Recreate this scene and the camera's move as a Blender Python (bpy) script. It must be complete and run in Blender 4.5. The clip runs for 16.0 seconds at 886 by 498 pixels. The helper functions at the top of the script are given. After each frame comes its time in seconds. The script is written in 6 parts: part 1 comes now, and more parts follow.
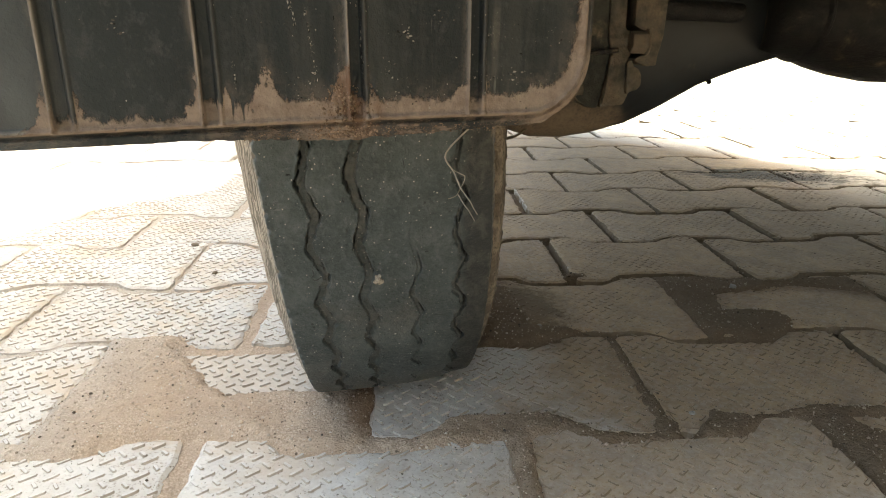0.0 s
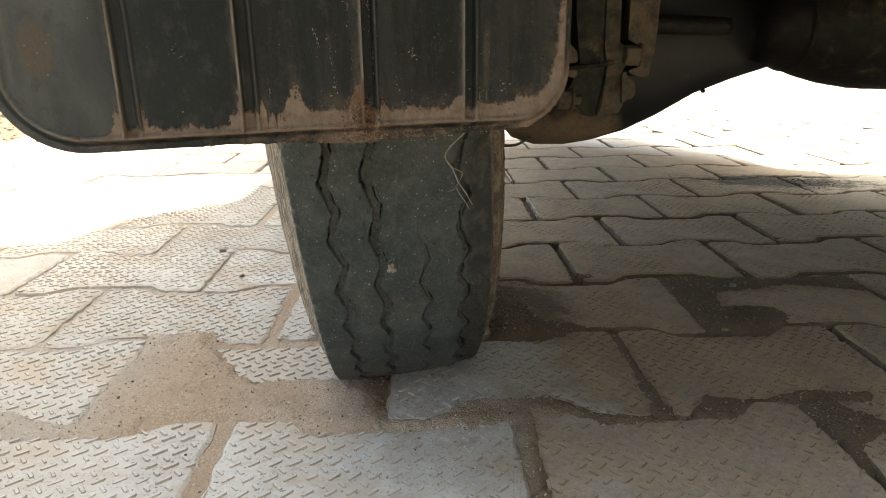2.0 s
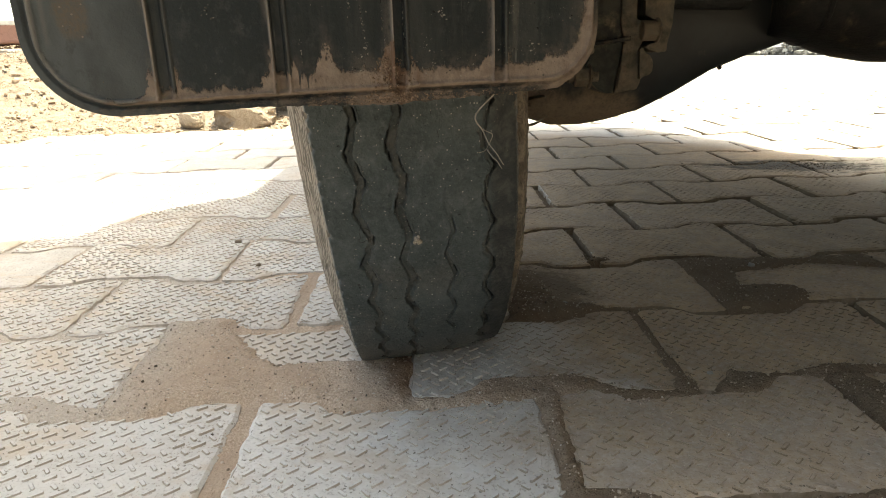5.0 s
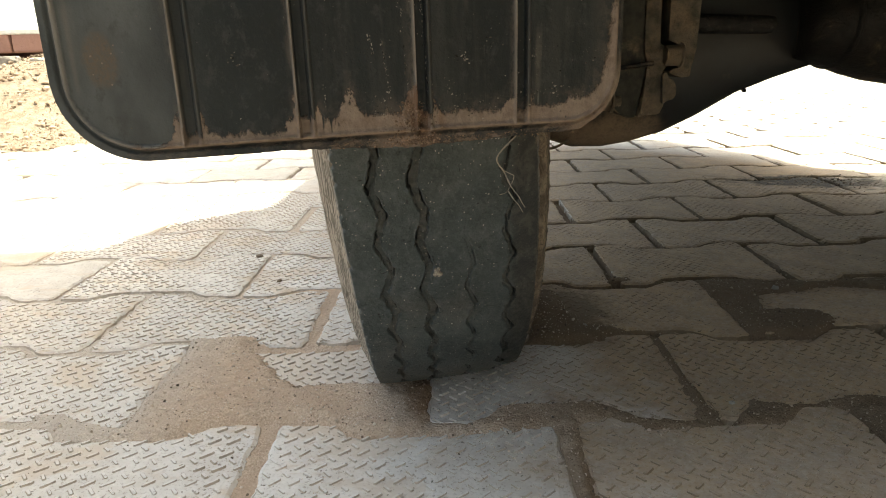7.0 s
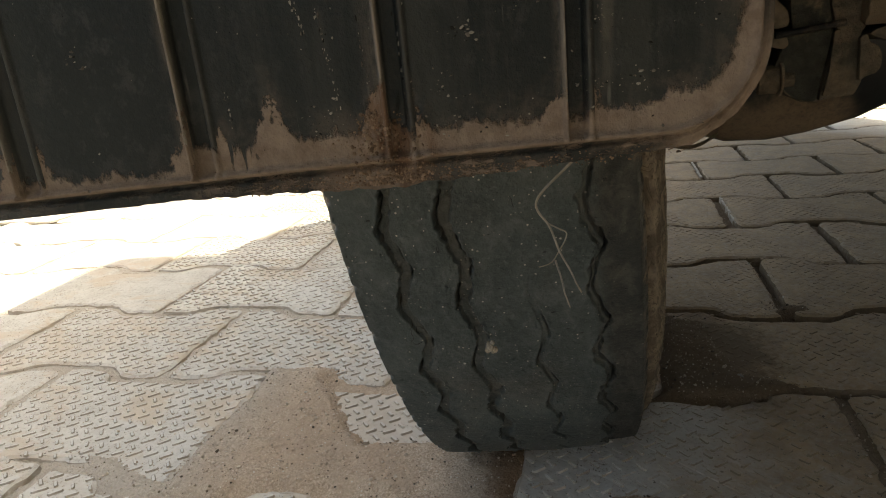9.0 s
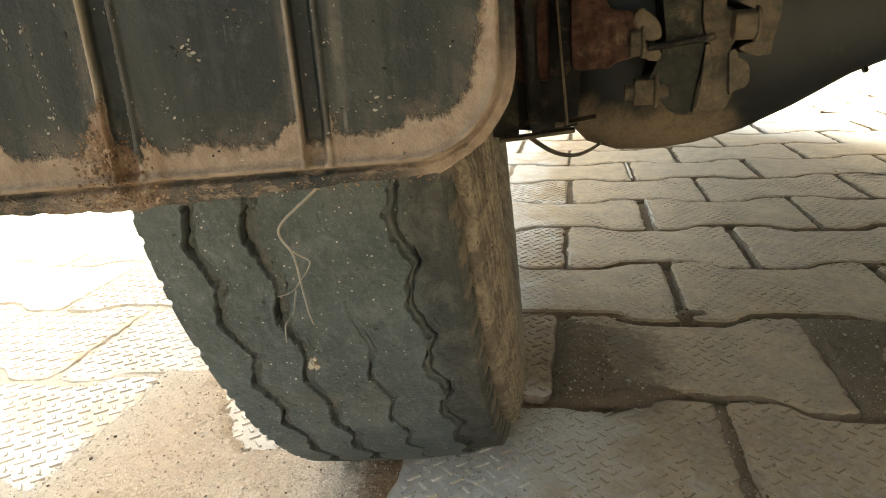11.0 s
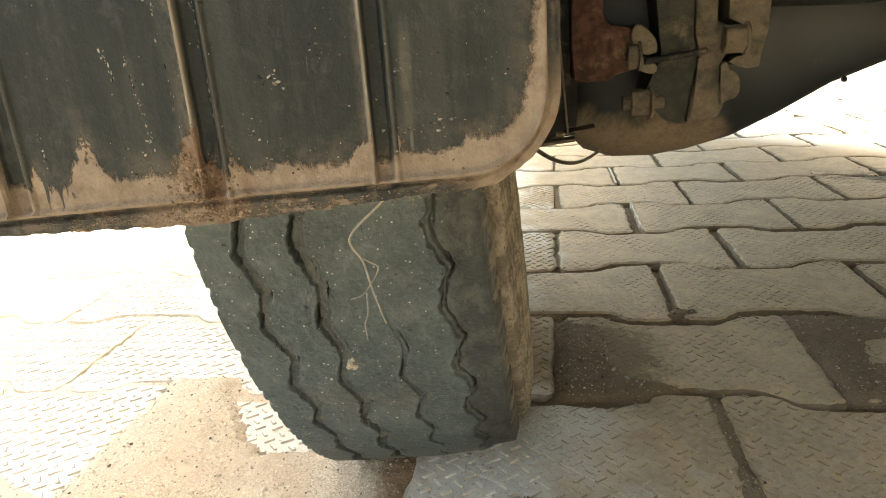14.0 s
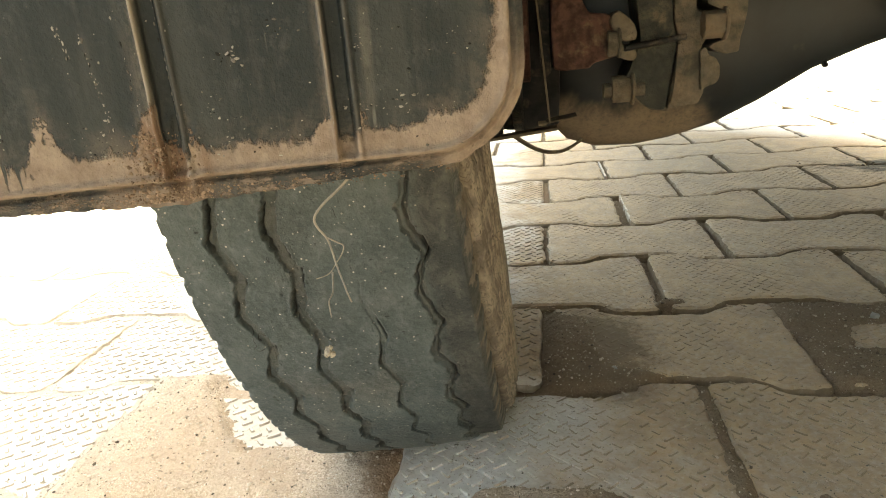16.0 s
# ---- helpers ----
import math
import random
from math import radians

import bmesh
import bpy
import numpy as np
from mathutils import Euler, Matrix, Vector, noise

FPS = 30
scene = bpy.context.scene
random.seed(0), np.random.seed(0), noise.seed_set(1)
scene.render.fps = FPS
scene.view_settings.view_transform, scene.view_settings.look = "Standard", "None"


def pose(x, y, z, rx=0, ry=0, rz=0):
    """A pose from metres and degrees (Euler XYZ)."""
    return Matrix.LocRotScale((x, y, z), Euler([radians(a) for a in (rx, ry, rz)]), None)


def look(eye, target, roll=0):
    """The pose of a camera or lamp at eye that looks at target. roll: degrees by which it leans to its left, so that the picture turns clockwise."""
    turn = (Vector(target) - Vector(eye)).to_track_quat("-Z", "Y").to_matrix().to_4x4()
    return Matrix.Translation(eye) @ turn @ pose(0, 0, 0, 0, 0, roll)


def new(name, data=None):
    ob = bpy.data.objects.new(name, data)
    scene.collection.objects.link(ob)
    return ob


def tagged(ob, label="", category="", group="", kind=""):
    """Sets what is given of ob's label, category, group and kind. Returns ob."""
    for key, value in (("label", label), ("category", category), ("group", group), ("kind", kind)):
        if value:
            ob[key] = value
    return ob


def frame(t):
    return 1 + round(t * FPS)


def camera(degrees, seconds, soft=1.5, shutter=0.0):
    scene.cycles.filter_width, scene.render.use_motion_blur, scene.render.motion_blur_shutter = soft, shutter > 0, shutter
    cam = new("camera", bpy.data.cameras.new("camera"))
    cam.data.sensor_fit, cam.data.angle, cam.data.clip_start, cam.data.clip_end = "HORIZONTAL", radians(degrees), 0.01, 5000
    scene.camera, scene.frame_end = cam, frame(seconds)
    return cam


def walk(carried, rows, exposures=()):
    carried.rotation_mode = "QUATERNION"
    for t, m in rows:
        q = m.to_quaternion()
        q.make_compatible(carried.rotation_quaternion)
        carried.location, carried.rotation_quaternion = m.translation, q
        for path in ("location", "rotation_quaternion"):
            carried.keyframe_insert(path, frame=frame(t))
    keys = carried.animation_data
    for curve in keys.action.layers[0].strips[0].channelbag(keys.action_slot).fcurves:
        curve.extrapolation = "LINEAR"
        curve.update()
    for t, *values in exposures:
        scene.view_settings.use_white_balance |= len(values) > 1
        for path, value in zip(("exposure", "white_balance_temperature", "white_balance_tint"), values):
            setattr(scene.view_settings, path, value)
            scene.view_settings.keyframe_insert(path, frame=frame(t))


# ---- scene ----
cam = camera(67.7, 16.0, soft=1.0)
PATH = [
    (0, (-0.1679, -0.4990, 0.2440), (-0.1129, 0.4472, -0.0747), 0.30),
    (0.2, (-0.1681, -0.4997, 0.2424), (-0.1151, 0.4471, -0.0750), 0.60),
    (0.5, (-0.1662, -0.5037, 0.2409), (-0.1289, 0.4504, -0.0562), 0.61),
    (0.7, (-0.1643, -0.5142, 0.2392), (-0.1745, 0.4393, -0.0622), -0.37),
    (1, (-0.1630, -0.5250, 0.2384), (-0.1997, 0.4261, -0.0684), -1.75),
    (1.2, (-0.1616, -0.5323, 0.2431), (-0.2217, 0.4201, -0.0557), -2.91),
    (1.5, (-0.1606, -0.5376, 0.2498), (-0.1906, 0.4196, -0.0380), -2.17),
    (1.7, (-0.1606, -0.5396, 0.2505), (-0.1537, 0.4183, -0.0364), -1.19),
    (2, (-0.1630, -0.5396, 0.2461), (-0.1370, 0.4140, -0.0538), -0.67),
    (2.2, (-0.1655, -0.5381, 0.2404), (-0.1037, 0.4130, -0.0621), 0.23),
    (2.5, (-0.1696, -0.5398, 0.2297), (-0.0670, 0.4057, -0.0792), 1.00),
    (2.7, (-0.1719, -0.5382, 0.2208), (-0.0426, 0.4030, -0.0912), 1.14),
    (3, (-0.1742, -0.5402, 0.2125), (-0.0543, 0.4002, -0.1059), 0.45),
    (3.2, (-0.1757, -0.5410, 0.2080), (-0.0707, 0.4002, -0.1130), -0.38),
    (3.5, (-0.1741, -0.5435, 0.2134), (-0.0975, 0.4026, -0.1012), -1.29),
    (3.7, (-0.1732, -0.5443, 0.2145), (-0.1030, 0.4026, -0.0991), -1.37),
    (4, (-0.1729, -0.5453, 0.2165), (-0.1147, 0.4033, -0.0945), -1.46),
    (4.2, (-0.1717, -0.5457, 0.2205), (-0.1249, 0.4050, -0.0861), -1.46),
    (4.5, (-0.1724, -0.5455, 0.2245), (-0.1457, 0.4056, -0.0833), -1.88),
    (4.7, (-0.1734, -0.5442, 0.2281), (-0.1525, 0.4082, -0.0760), -1.93),
    (6.8, (-0.1712, -0.5406, 0.2441), (-0.1797, 0.4144, -0.0523), -1.66),
    (7, (-0.1733, -0.5394, 0.2461), (-0.1865, 0.4165, -0.0472), -1.76),
    (7.5, (-0.1733, -0.5369, 0.2469), (-0.1966, 0.4195, -0.0441), -1.81),
    (7.7, (-0.1735, -0.5255, 0.2453), (-0.2114, 0.4337, -0.0350), -1.95),
    (8, (-0.1685, -0.4904, 0.2409), (-0.3084, 0.4567, -0.0479), -3.56),
    (8.2, (-0.1646, -0.4642, 0.2413), (-0.3517, 0.4782, -0.0359), -4.50),
    (8.5, (-0.1576, -0.4471, 0.2418), (-0.4140, 0.4768, -0.0421), -6.16),
    (9, (-0.1380, -0.4269, 0.2403), (-0.3875, 0.4939, -0.0596), -5.73),
    (9.2, (-0.1259, -0.4217, 0.2363), (-0.3580, 0.4999, -0.0749), -6.33),
    (9.5, (-0.1184, -0.4099, 0.2312), (-0.3515, 0.5141, -0.0721), -7.23),
    (9.7, (-0.1164, -0.4062, 0.2312), (-0.3504, 0.5157, -0.0776), -6.72),
    (10, (-0.1083, -0.4040, 0.2338), (-0.3462, 0.5161, -0.0773), -6.53),
    (10.2, (-0.1027, -0.4049, 0.2357), (-0.3320, 0.5166, -0.0777), -5.97),
    (12.3, (-0.0881, -0.4166, 0.2488), (-0.2661, 0.5167, -0.0631), -3.63),
    (12.5, (-0.0891, -0.4177, 0.2479), (-0.2656, 0.5154, -0.0653), -3.86),
    (13, (-0.0919, -0.4218, 0.2528), (-0.2709, 0.5123, -0.0562), -4.17),
    (13.5, (-0.0986, -0.4239, 0.2507), (-0.2735, 0.5104, -0.0599), -4.36),
    (14, (-0.1065, -0.4283, 0.2489), (-0.2698, 0.5084, -0.0607), -4.27),
    (14.5, (-0.1056, -0.4276, 0.2450), (-0.2634, 0.5103, -0.0639), -4.73),
    (15, (-0.1001, -0.4287, 0.2429), (-0.2596, 0.5069, -0.0719), -4.80),
    (15.5, (-0.1026, -0.4269, 0.2398), (-0.2502, 0.5105, -0.0758), -4.70),
    (16, (-0.1000, -0.4278, 0.2430), (-0.2558, 0.5098, -0.0679), -5.08),
]
EXPOSURES = [
    # seconds, stops, kelvin, tint
    (0.0, 2.44, 7500, -3), (0.5, 2.27, 7500, -3), (1.0, 1.75, 7500, -3), (1.5, 1.65, 7500, -3), (2.0, 1.95, 7500, -3), (2.5, 2.12, 7500, -3), (3.5, 2.02, 7500, -3), (4.5, 1.88, 7500, -3), (7.5, 1.76, 7500, -3), (8.5, 1.32, 7500, -3), (9.0, 1.3, 7500, -3), (9.2, 1.72, 7600, -3), (9.5, 2.13, 7800, -3), (10.0, 2.46, 8000, -5), (12.5, 3.17, 8300, -8), (16.0, 3.22, 8300, -8),
]
walk(cam, [(t, look(eye, target, roll)) for t, eye, target, roll in PATH], EXPOSURES)

# ---------------------------------------------------------------- light
SUN_ELEVATION, SUN_AZIMUTH = radians(70), radians(90)
world = bpy.data.worlds.new("sky")
scene.world = world
world.use_nodes = True
sky = world.node_tree.nodes.new("ShaderNodeTexSky")
sky.sky_type, sky.sun_disc = "NISHITA", False
sky.sun_elevation, sky.sun_rotation = SUN_ELEVATION, SUN_AZIMUTH
sky.air_density, sky.dust_density = 0.8, 6.0
background = world.node_tree.nodes["Background"]
background.inputs[1].default_value = 0.15
world.node_tree.links.new(sky.outputs[0], background.inputs[0])

sun = new("sun", bpy.data.lights.new("sun", "SUN"))
sun.data.energy, sun.data.angle, sun.data.color = 3.2, radians(0.6), (1.0, 0.97, 0.92)
toward = Vector((math.sin(SUN_AZIMUTH) * math.cos(SUN_ELEVATION), math.cos(SUN_AZIMUTH) * math.cos(SUN_ELEVATION), math.sin(SUN_ELEVATION)))
sun.matrix_world = look(toward * 20, (0, 0, 0))


# ---------------------------------------------------------------- material helpers
class Nodes:
    """Short names for the nodes of one material."""

    def __init__(self, name):
        self.mat = bpy.data.materials.new(name)
        self.mat.use_nodes = True
        self.tree = self.mat.node_tree
        self.bsdf = self.tree.nodes["Principled BSDF"]

    def put(self, socket, value):
        if isinstance(value, bpy.types.NodeSocket):
            self.tree.links.new(value, socket)
        else:
            socket.default_value = value

    def add(self, kind, **inputs):
        node = self.tree.nodes.new(kind)
        for key, value in inputs.items():
            self.put(node.inputs[int(key[1:])], value)
        return node

    def coords(self, kind="Object"):
        return self.tree.nodes.new("ShaderNodeTexCoord").outputs[kind]

    def position(self):
        return self.tree.nodes.new("ShaderNodeNewGeometry").outputs["Position"]

    def math(self, op, a, b=0.0, c=0.0, clamp=False):
        node = self.add("ShaderNodeMath", i0=a, i1=b, i2=c)
        node.operation, node.use_clamp = op, clamp
        return node.outputs[0]

    def scaled(self, vector, scale=(1, 1, 1), turn=(0, 0, 0), shift=(0, 0, 0)):
        node = self.add("ShaderNodeMapping", i0=vector, i1=shift, i2=turn, i3=scale)
        return node.outputs[0]

    def noise(self, vector, scale, detail=4.0, rough=0.6, distort=0.0):
        node = self.tree.nodes.new("ShaderNodeTexNoise")
        self.put(node.inputs["Vector"], vector)
        for key, value in (("Scale", scale), ("Detail", detail), ("Roughness", rough), ("Distortion", distort)):
            node.inputs[key].default_value = value
        return node.outputs[0]

    def ramp(self, value, low, high, to_low=0.0, to_high=1.0):
        node = self.add("ShaderNodeMapRange", i0=value, i1=low, i2=high, i3=to_low, i4=to_high)
        node.interpolation_type = "SMOOTHSTEP"
        return node.outputs[0]

    def mix(self, factor, a, b):
        node = self.tree.nodes.new("ShaderNodeMix")
        node.data_type = "RGBA"
        self.put(node.inputs[0], factor)
        self.put(node.inputs[6], a if isinstance(a, bpy.types.NodeSocket) else (*a, 1.0))
        self.put(node.inputs[7], b if isinstance(b, bpy.types.NodeSocket) else (*b, 1.0))
        return node.outputs[2]

    def dots(self, vector, scale, radius, share):
        """Scattered round specks: cells to the metre, a speck's radius in cells, and the share of cells that hold one."""
        node = self.tree.nodes.new("ShaderNodeTexVoronoi")
        self.put(node.inputs["Vector"], vector)
        node.inputs["Scale"].default_value = scale
        pick = self.split(node.outputs["Color"])
        size = self.math("MULTIPLY_ADD", pick[1], radius * 0.9, radius * 0.35)
        inside = self.math("SUBTRACT", size, node.outputs["Distance"])
        return self.math("MULTIPLY", self.ramp(inside, -0.03, 0.05), self.math("LESS_THAN", pick[0], share))

    def up(self):
        """How far the surface faces upwards."""
        return self.split(self.tree.nodes.new("ShaderNodeNewGeometry").outputs["True Normal"])[2]

    def attribute(self, name):
        node = self.tree.nodes.new("ShaderNodeAttribute")
        node.attribute_name = name
        return node.outputs["Fac"]

    def bump(self, height, strength, distance, before=None):
        node = self.tree.nodes.new("ShaderNodeBump")
        self.put(node.inputs["Height"], height)
        node.inputs["Strength"].default_value, node.inputs["Distance"].default_value = strength, distance
        if before is not None:
            self.put(node.inputs["Normal"], before)
        return node.outputs[0]

    def split(self, vector):
        node = self.add("ShaderNodeSeparateXYZ", i0=vector)
        return node.outputs[0], node.outputs[1], node.outputs[2]

    def random(self):
        return self.tree.nodes.new("ShaderNodeObjectInfo").outputs["Random"]

    def island(self):
        return self.tree.nodes.new("ShaderNodeNewGeometry").outputs["Random Per Island"]

    def done(self, color, rough, normal=None, metal=0.0, specular=0.5):
        self.put(self.bsdf.inputs["Base Color"], color if isinstance(color, bpy.types.NodeSocket) else (*color, 1.0))
        self.put(self.bsdf.inputs["Roughness"], rough)
        self.put(self.bsdf.inputs["Metallic"], metal)
        self.bsdf.inputs["Specular IOR Level"].default_value = specular
        if normal is not None:
            self.put(self.bsdf.inputs["Normal"], normal)
        return self.mat


DUST = (0.36, 0.245, 0.16)
SAND = (0.56, 0.45, 0.345)


def paver_material(name, per_object, cast=False):
    """Grey cast concrete with a chequer-plate face, dusty and partly worn smooth. cast: its dashes are in the mesh."""
    n = Nodes(name)
    p = n.position()
    who = n.random() if per_object else n.island()
    px, py, pz = n.split(p)
    top = n.ramp(n.up(), 0.75, 0.95)
    fine = n.noise(p, 900.0, 3.0, 0.7)
    grit = n.noise(p, 220.0, 4.0, 0.7)
    stain = n.noise(p, 14.0, 5.0, 0.65, 0.4)
    blotch = n.noise(p, 33.0, 6.0, 0.72, 0.5)
    cloud = n.noise(p, 4.0, 3.0, 0.5)
    # bare concrete: pale cement skin, darker where it is pitted
    tone = n.mix(who, (0.570, 0.515, 0.455), (0.690, 0.630, 0.565))
    tone = n.mix(n.ramp(grit, 0.35, 0.75, 0.0, 0.6), tone, (0.70, 0.65, 0.60))
    tone = n.mix(n.ramp(blotch, 0.42, 0.62, 0.0, 0.30), tone, (0.42, 0.365, 0.31))
    tone = n.mix(n.math("MULTIPLY", n.ramp(n.noise(p, 430.0, 3.0, 0.65), 0.54, 0.66), n.ramp(blotch, 0.35, 0.6, 0.2, 0.75)), tone, (0.30, 0.235, 0.175))
    # dust: in drifts over the paving; under the vehicle brown soil with painted shade
    dust = n.ramp(n.math("ADD", stain, n.math("MULTIPLY", cloud, 0.6)), 0.84, 1.08)
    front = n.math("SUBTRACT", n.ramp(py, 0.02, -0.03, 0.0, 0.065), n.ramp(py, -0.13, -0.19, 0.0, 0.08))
    # raises the mask behind the tyre's foot, standing in for contact shade
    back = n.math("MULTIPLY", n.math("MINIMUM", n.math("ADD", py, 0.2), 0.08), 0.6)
    trodden_shade = n.ramp(n.math("SUBTRACT", n.math("ADD", n.math("ADD", px, back), n.math("MULTIPLY", n.math("SUBTRACT", stain, 0.5), 0.30)), front), -0.19, -0.05, 0.0, 1.0)
    # trimmed to the edge of the vehicle's shadow
    trodden_shade = n.math("MULTIPLY", trodden_shade, n.math("MULTIPLY", n.ramp(py, 1.30, 1.00, 0.05, 0.9), n.math("MULTIPLY", n.ramp(n.math("ADD", px, py), 1.42, 1.20, 0.0, 1.0), n.ramp(px, 0.70, 0.40, 0.35, 1.0))))
    off = n.math("SQRT", n.math("ADD", n.math("POWER", n.math("MULTIPLY", n.math("ADD", px, 0.285), 1 / 0.11), 2.0), n.math("POWER", n.math("MULTIPLY", n.math("ADD", py, 0.065), 1 / 0.085), 2.0)))
    blown = n.ramp(n.math("ADD", off, n.math("MULTIPLY", n.math("SUBTRACT", n.noise(p, 34.0, 6.0, 0.75), 0.5), 1.9)), 1.15, 0.50, 0.0, 0.70)
    # sand smeared over the paver edges on the open side
    smear = n.math("MULTIPLY", n.ramp(n.noise(n.scaled(p, (1, 1.6, 1)), 12.0, 6.0, 0.72, 0.6), 0.49, 0.60, 0.0, 0.95), n.ramp(px, -0.10, -0.22))
    smear = n.math("MULTIPLY", smear, n.ramp(py, 0.55, 0.30))
    dust = n.math("MAXIMUM", n.math("MAXIMUM", dust, smear), n.math("MAXIMUM", blown, trodden_shade))
    dust = n.math("MULTIPLY", dust, n.ramp(grit, 0.3, 0.6, 0.72, 1.0))
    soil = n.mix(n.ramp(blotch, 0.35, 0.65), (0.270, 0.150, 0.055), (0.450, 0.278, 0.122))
    tone = n.mix(n.math("MULTIPLY", dust, n.ramp(py, -0.20, -0.10, 0.74, 0.90)), tone, n.mix(trodden_shade, SAND, soil))
    # brown soil trodden out of the hollow beside the inner sidewall
    hollow = n.math("SQRT", n.math("ADD", n.math("POWER", n.math("MULTIPLY", n.math("ADD", px, 0.068), 1 / 0.055), 2.0), n.math("POWER", n.math("MULTIPLY", n.math("SUBTRACT", py, 0.050), 1 / 0.085), 2.0)))
    hollow = n.ramp(n.math("ADD", hollow, n.math("MULTIPLY", n.math("SUBTRACT", n.noise(p, 60.0, 6.0, 0.78), 0.5), 1.6)), 1.10, 0.45, 0.0, 0.85)
    tone = n.mix(hollow, tone, n.mix(fine, (0.095, 0.058, 0.030), (0.20, 0.135, 0.078)))
    # where boots and tyres rubbed the soil off again
    rubbed = n.math("MULTIPLY", n.ramp(n.noise(p, 19.0, 5.0, 0.7, 0.8), 0.52, 0.68, 0.0, 0.45), trodden_shade)
    tone = n.mix(rubbed, tone, (0.37, 0.262, 0.170))
    tone = n.mix(n.ramp(n.noise(p, 320.0, 2.0, 0.5), 0.68, 0.74), tone, (0.16, 0.13, 0.10))
    tone = n.mix(n.math("MULTIPLY", n.dots(p, 170.0, 0.17, 0.14), n.ramp(blotch, 0.35, 0.5, 0.15, 0.7)), tone, (0.13, 0.095, 0.065))
    tone = n.mix(n.math("MULTIPLY", n.dots(n.scaled(p, shift=(0.31, 0.17, 0.0)), 230.0, 0.16, 0.16), n.ramp(stain, 0.4, 0.55, 0.1, 0.75)), tone, (0.60, 0.50, 0.38))
    # deeper tint under the vehicle's far side, painted in where shade runs short
    shade_tint = n.ramp(n.math("ADD", px, n.math("MULTIPLY", n.math("SUBTRACT", stain, 0.5), 0.2)), 0.18, 0.42, 0.0, 0.35)
    shade_tint = n.math("MULTIPLY", shade_tint, n.math("MULTIPLY", n.ramp(py, 0.62, 0.38), n.ramp(px, 0.85, 0.55)))
    tone = n.mix(shade_tint, tone, (0.125, 0.090, 0.055))
    # a blotch of dark trodden moss
    mu = n.math("ADD", n.math("MULTIPLY", n.math("SUBTRACT", px, 0.47), 0.97), n.math("MULTIPLY", n.math("SUBTRACT", py, 0.605), -0.22))
    mv = n.math("ADD", n.math("MULTIPLY", n.math("SUBTRACT", px, 0.47), 0.22), n.math("MULTIPLY", n.math("SUBTRACT", py, 0.605), 0.97))
    moss = n.math("SQRT", n.math("ADD", n.math("POWER", n.math("MULTIPLY", mu, 1 / 0.150), 2.0), n.math("POWER", n.math("MULTIPLY", mv, 1 / 0.055), 2.0)))
    moss = n.ramp(n.math("ADD", moss, n.math("MULTIPLY", n.math("SUBTRACT", n.noise(n.scaled(p, (0.6, 1, 1)), 55.0, 6.0, 0.78), 0.5), 3.0)), 1.35, 0.45, 0.0, 0.92)
    tone = n.mix(moss, tone, (0.045, 0.038, 0.026))
    if cast:
        # the dashes are rubbed pale, and dirt packs the ground between them
        raised = n.attribute("raised")
        tone = n.mix(n.math("MULTIPLY", n.ramp(raised, 0.55, 1.0), n.math("MULTIPLY", n.ramp(grit, 0.3, 0.6, 0.55, 0.20), n.ramp(trodden_shade, 0.0, 1.0, 1.0, 0.5))), tone, n.mix(trodden_shade, (0.74, 0.70, 0.65), (0.36, 0.262, 0.175)))
        foot = n.math("MULTIPLY", n.ramp(raised, 0.02, 0.20), n.ramp(raised, 0.60, 0.30))
        tone = n.mix(n.math("MULTIPLY", foot, n.ramp(grit, 0.35, 0.6, 0.0, 0.30)), tone, n.mix(trodden_shade, (0.33, 0.28, 0.23), (0.10, 0.070, 0.043)))
        normal = n.bump(grit, 0.5, 0.0012)
    else:
        grid = n.scaled(p, (1 / 0.0096,) * 3, (0, 0, radians(44)))
        cell = n.add("ShaderNodeVectorMath", i0=grid)
        cell.operation = "FLOOR"
        rest = n.add("ShaderNodeVectorMath", i0=grid)
        rest.operation = "FRACTION"
        cx, cy, _ = n.split(cell.outputs[0])
        fx, fy, _ = n.split(rest.outputs[0])
        fx, fy = n.math("SUBTRACT", fx, 0.5), n.math("SUBTRACT", fy, 0.5)
        odd = n.math("FLOORED_MODULO", n.math("ADD", cx, cy), 2.0)
        along = n.math("MULTIPLY_ADD", n.math("SUBTRACT", fy, fx), odd, fx)
        across = n.math("SUBTRACT", n.math("ADD", fx, fy), along)
        d = n.math("SQRT", n.math("ADD", n.math("POWER", n.math("MULTIPLY", along, 1 / 0.55), 2.0), n.math("POWER", n.math("MULTIPLY", across, 1 / 0.13), 2.0)))
        dash = n.math("MULTIPLY", n.ramp(d, 1.0, 0.3), n.math("MULTIPLY", top, n.ramp(n.noise(p, 9.0, 4.0, 0.6), 0.45, 0.65, 0.05, 0.45)))
        normal = n.bump(dash, 1.0, 0.0010)
        normal = n.bump(grit, 0.5, 0.0012, normal)
    # flanks: browner the less they face up, darker towards +x
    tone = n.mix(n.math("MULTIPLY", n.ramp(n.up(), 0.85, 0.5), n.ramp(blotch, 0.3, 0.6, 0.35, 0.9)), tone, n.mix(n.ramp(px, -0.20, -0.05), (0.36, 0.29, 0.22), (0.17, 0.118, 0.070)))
    normal = n.bump(fine, 0.25, 0.0006, normal)
    normal = n.bump(blotch, 0.35, 0.0030, normal)
    return n.done(tone, 0.86, normal, specular=0.3)


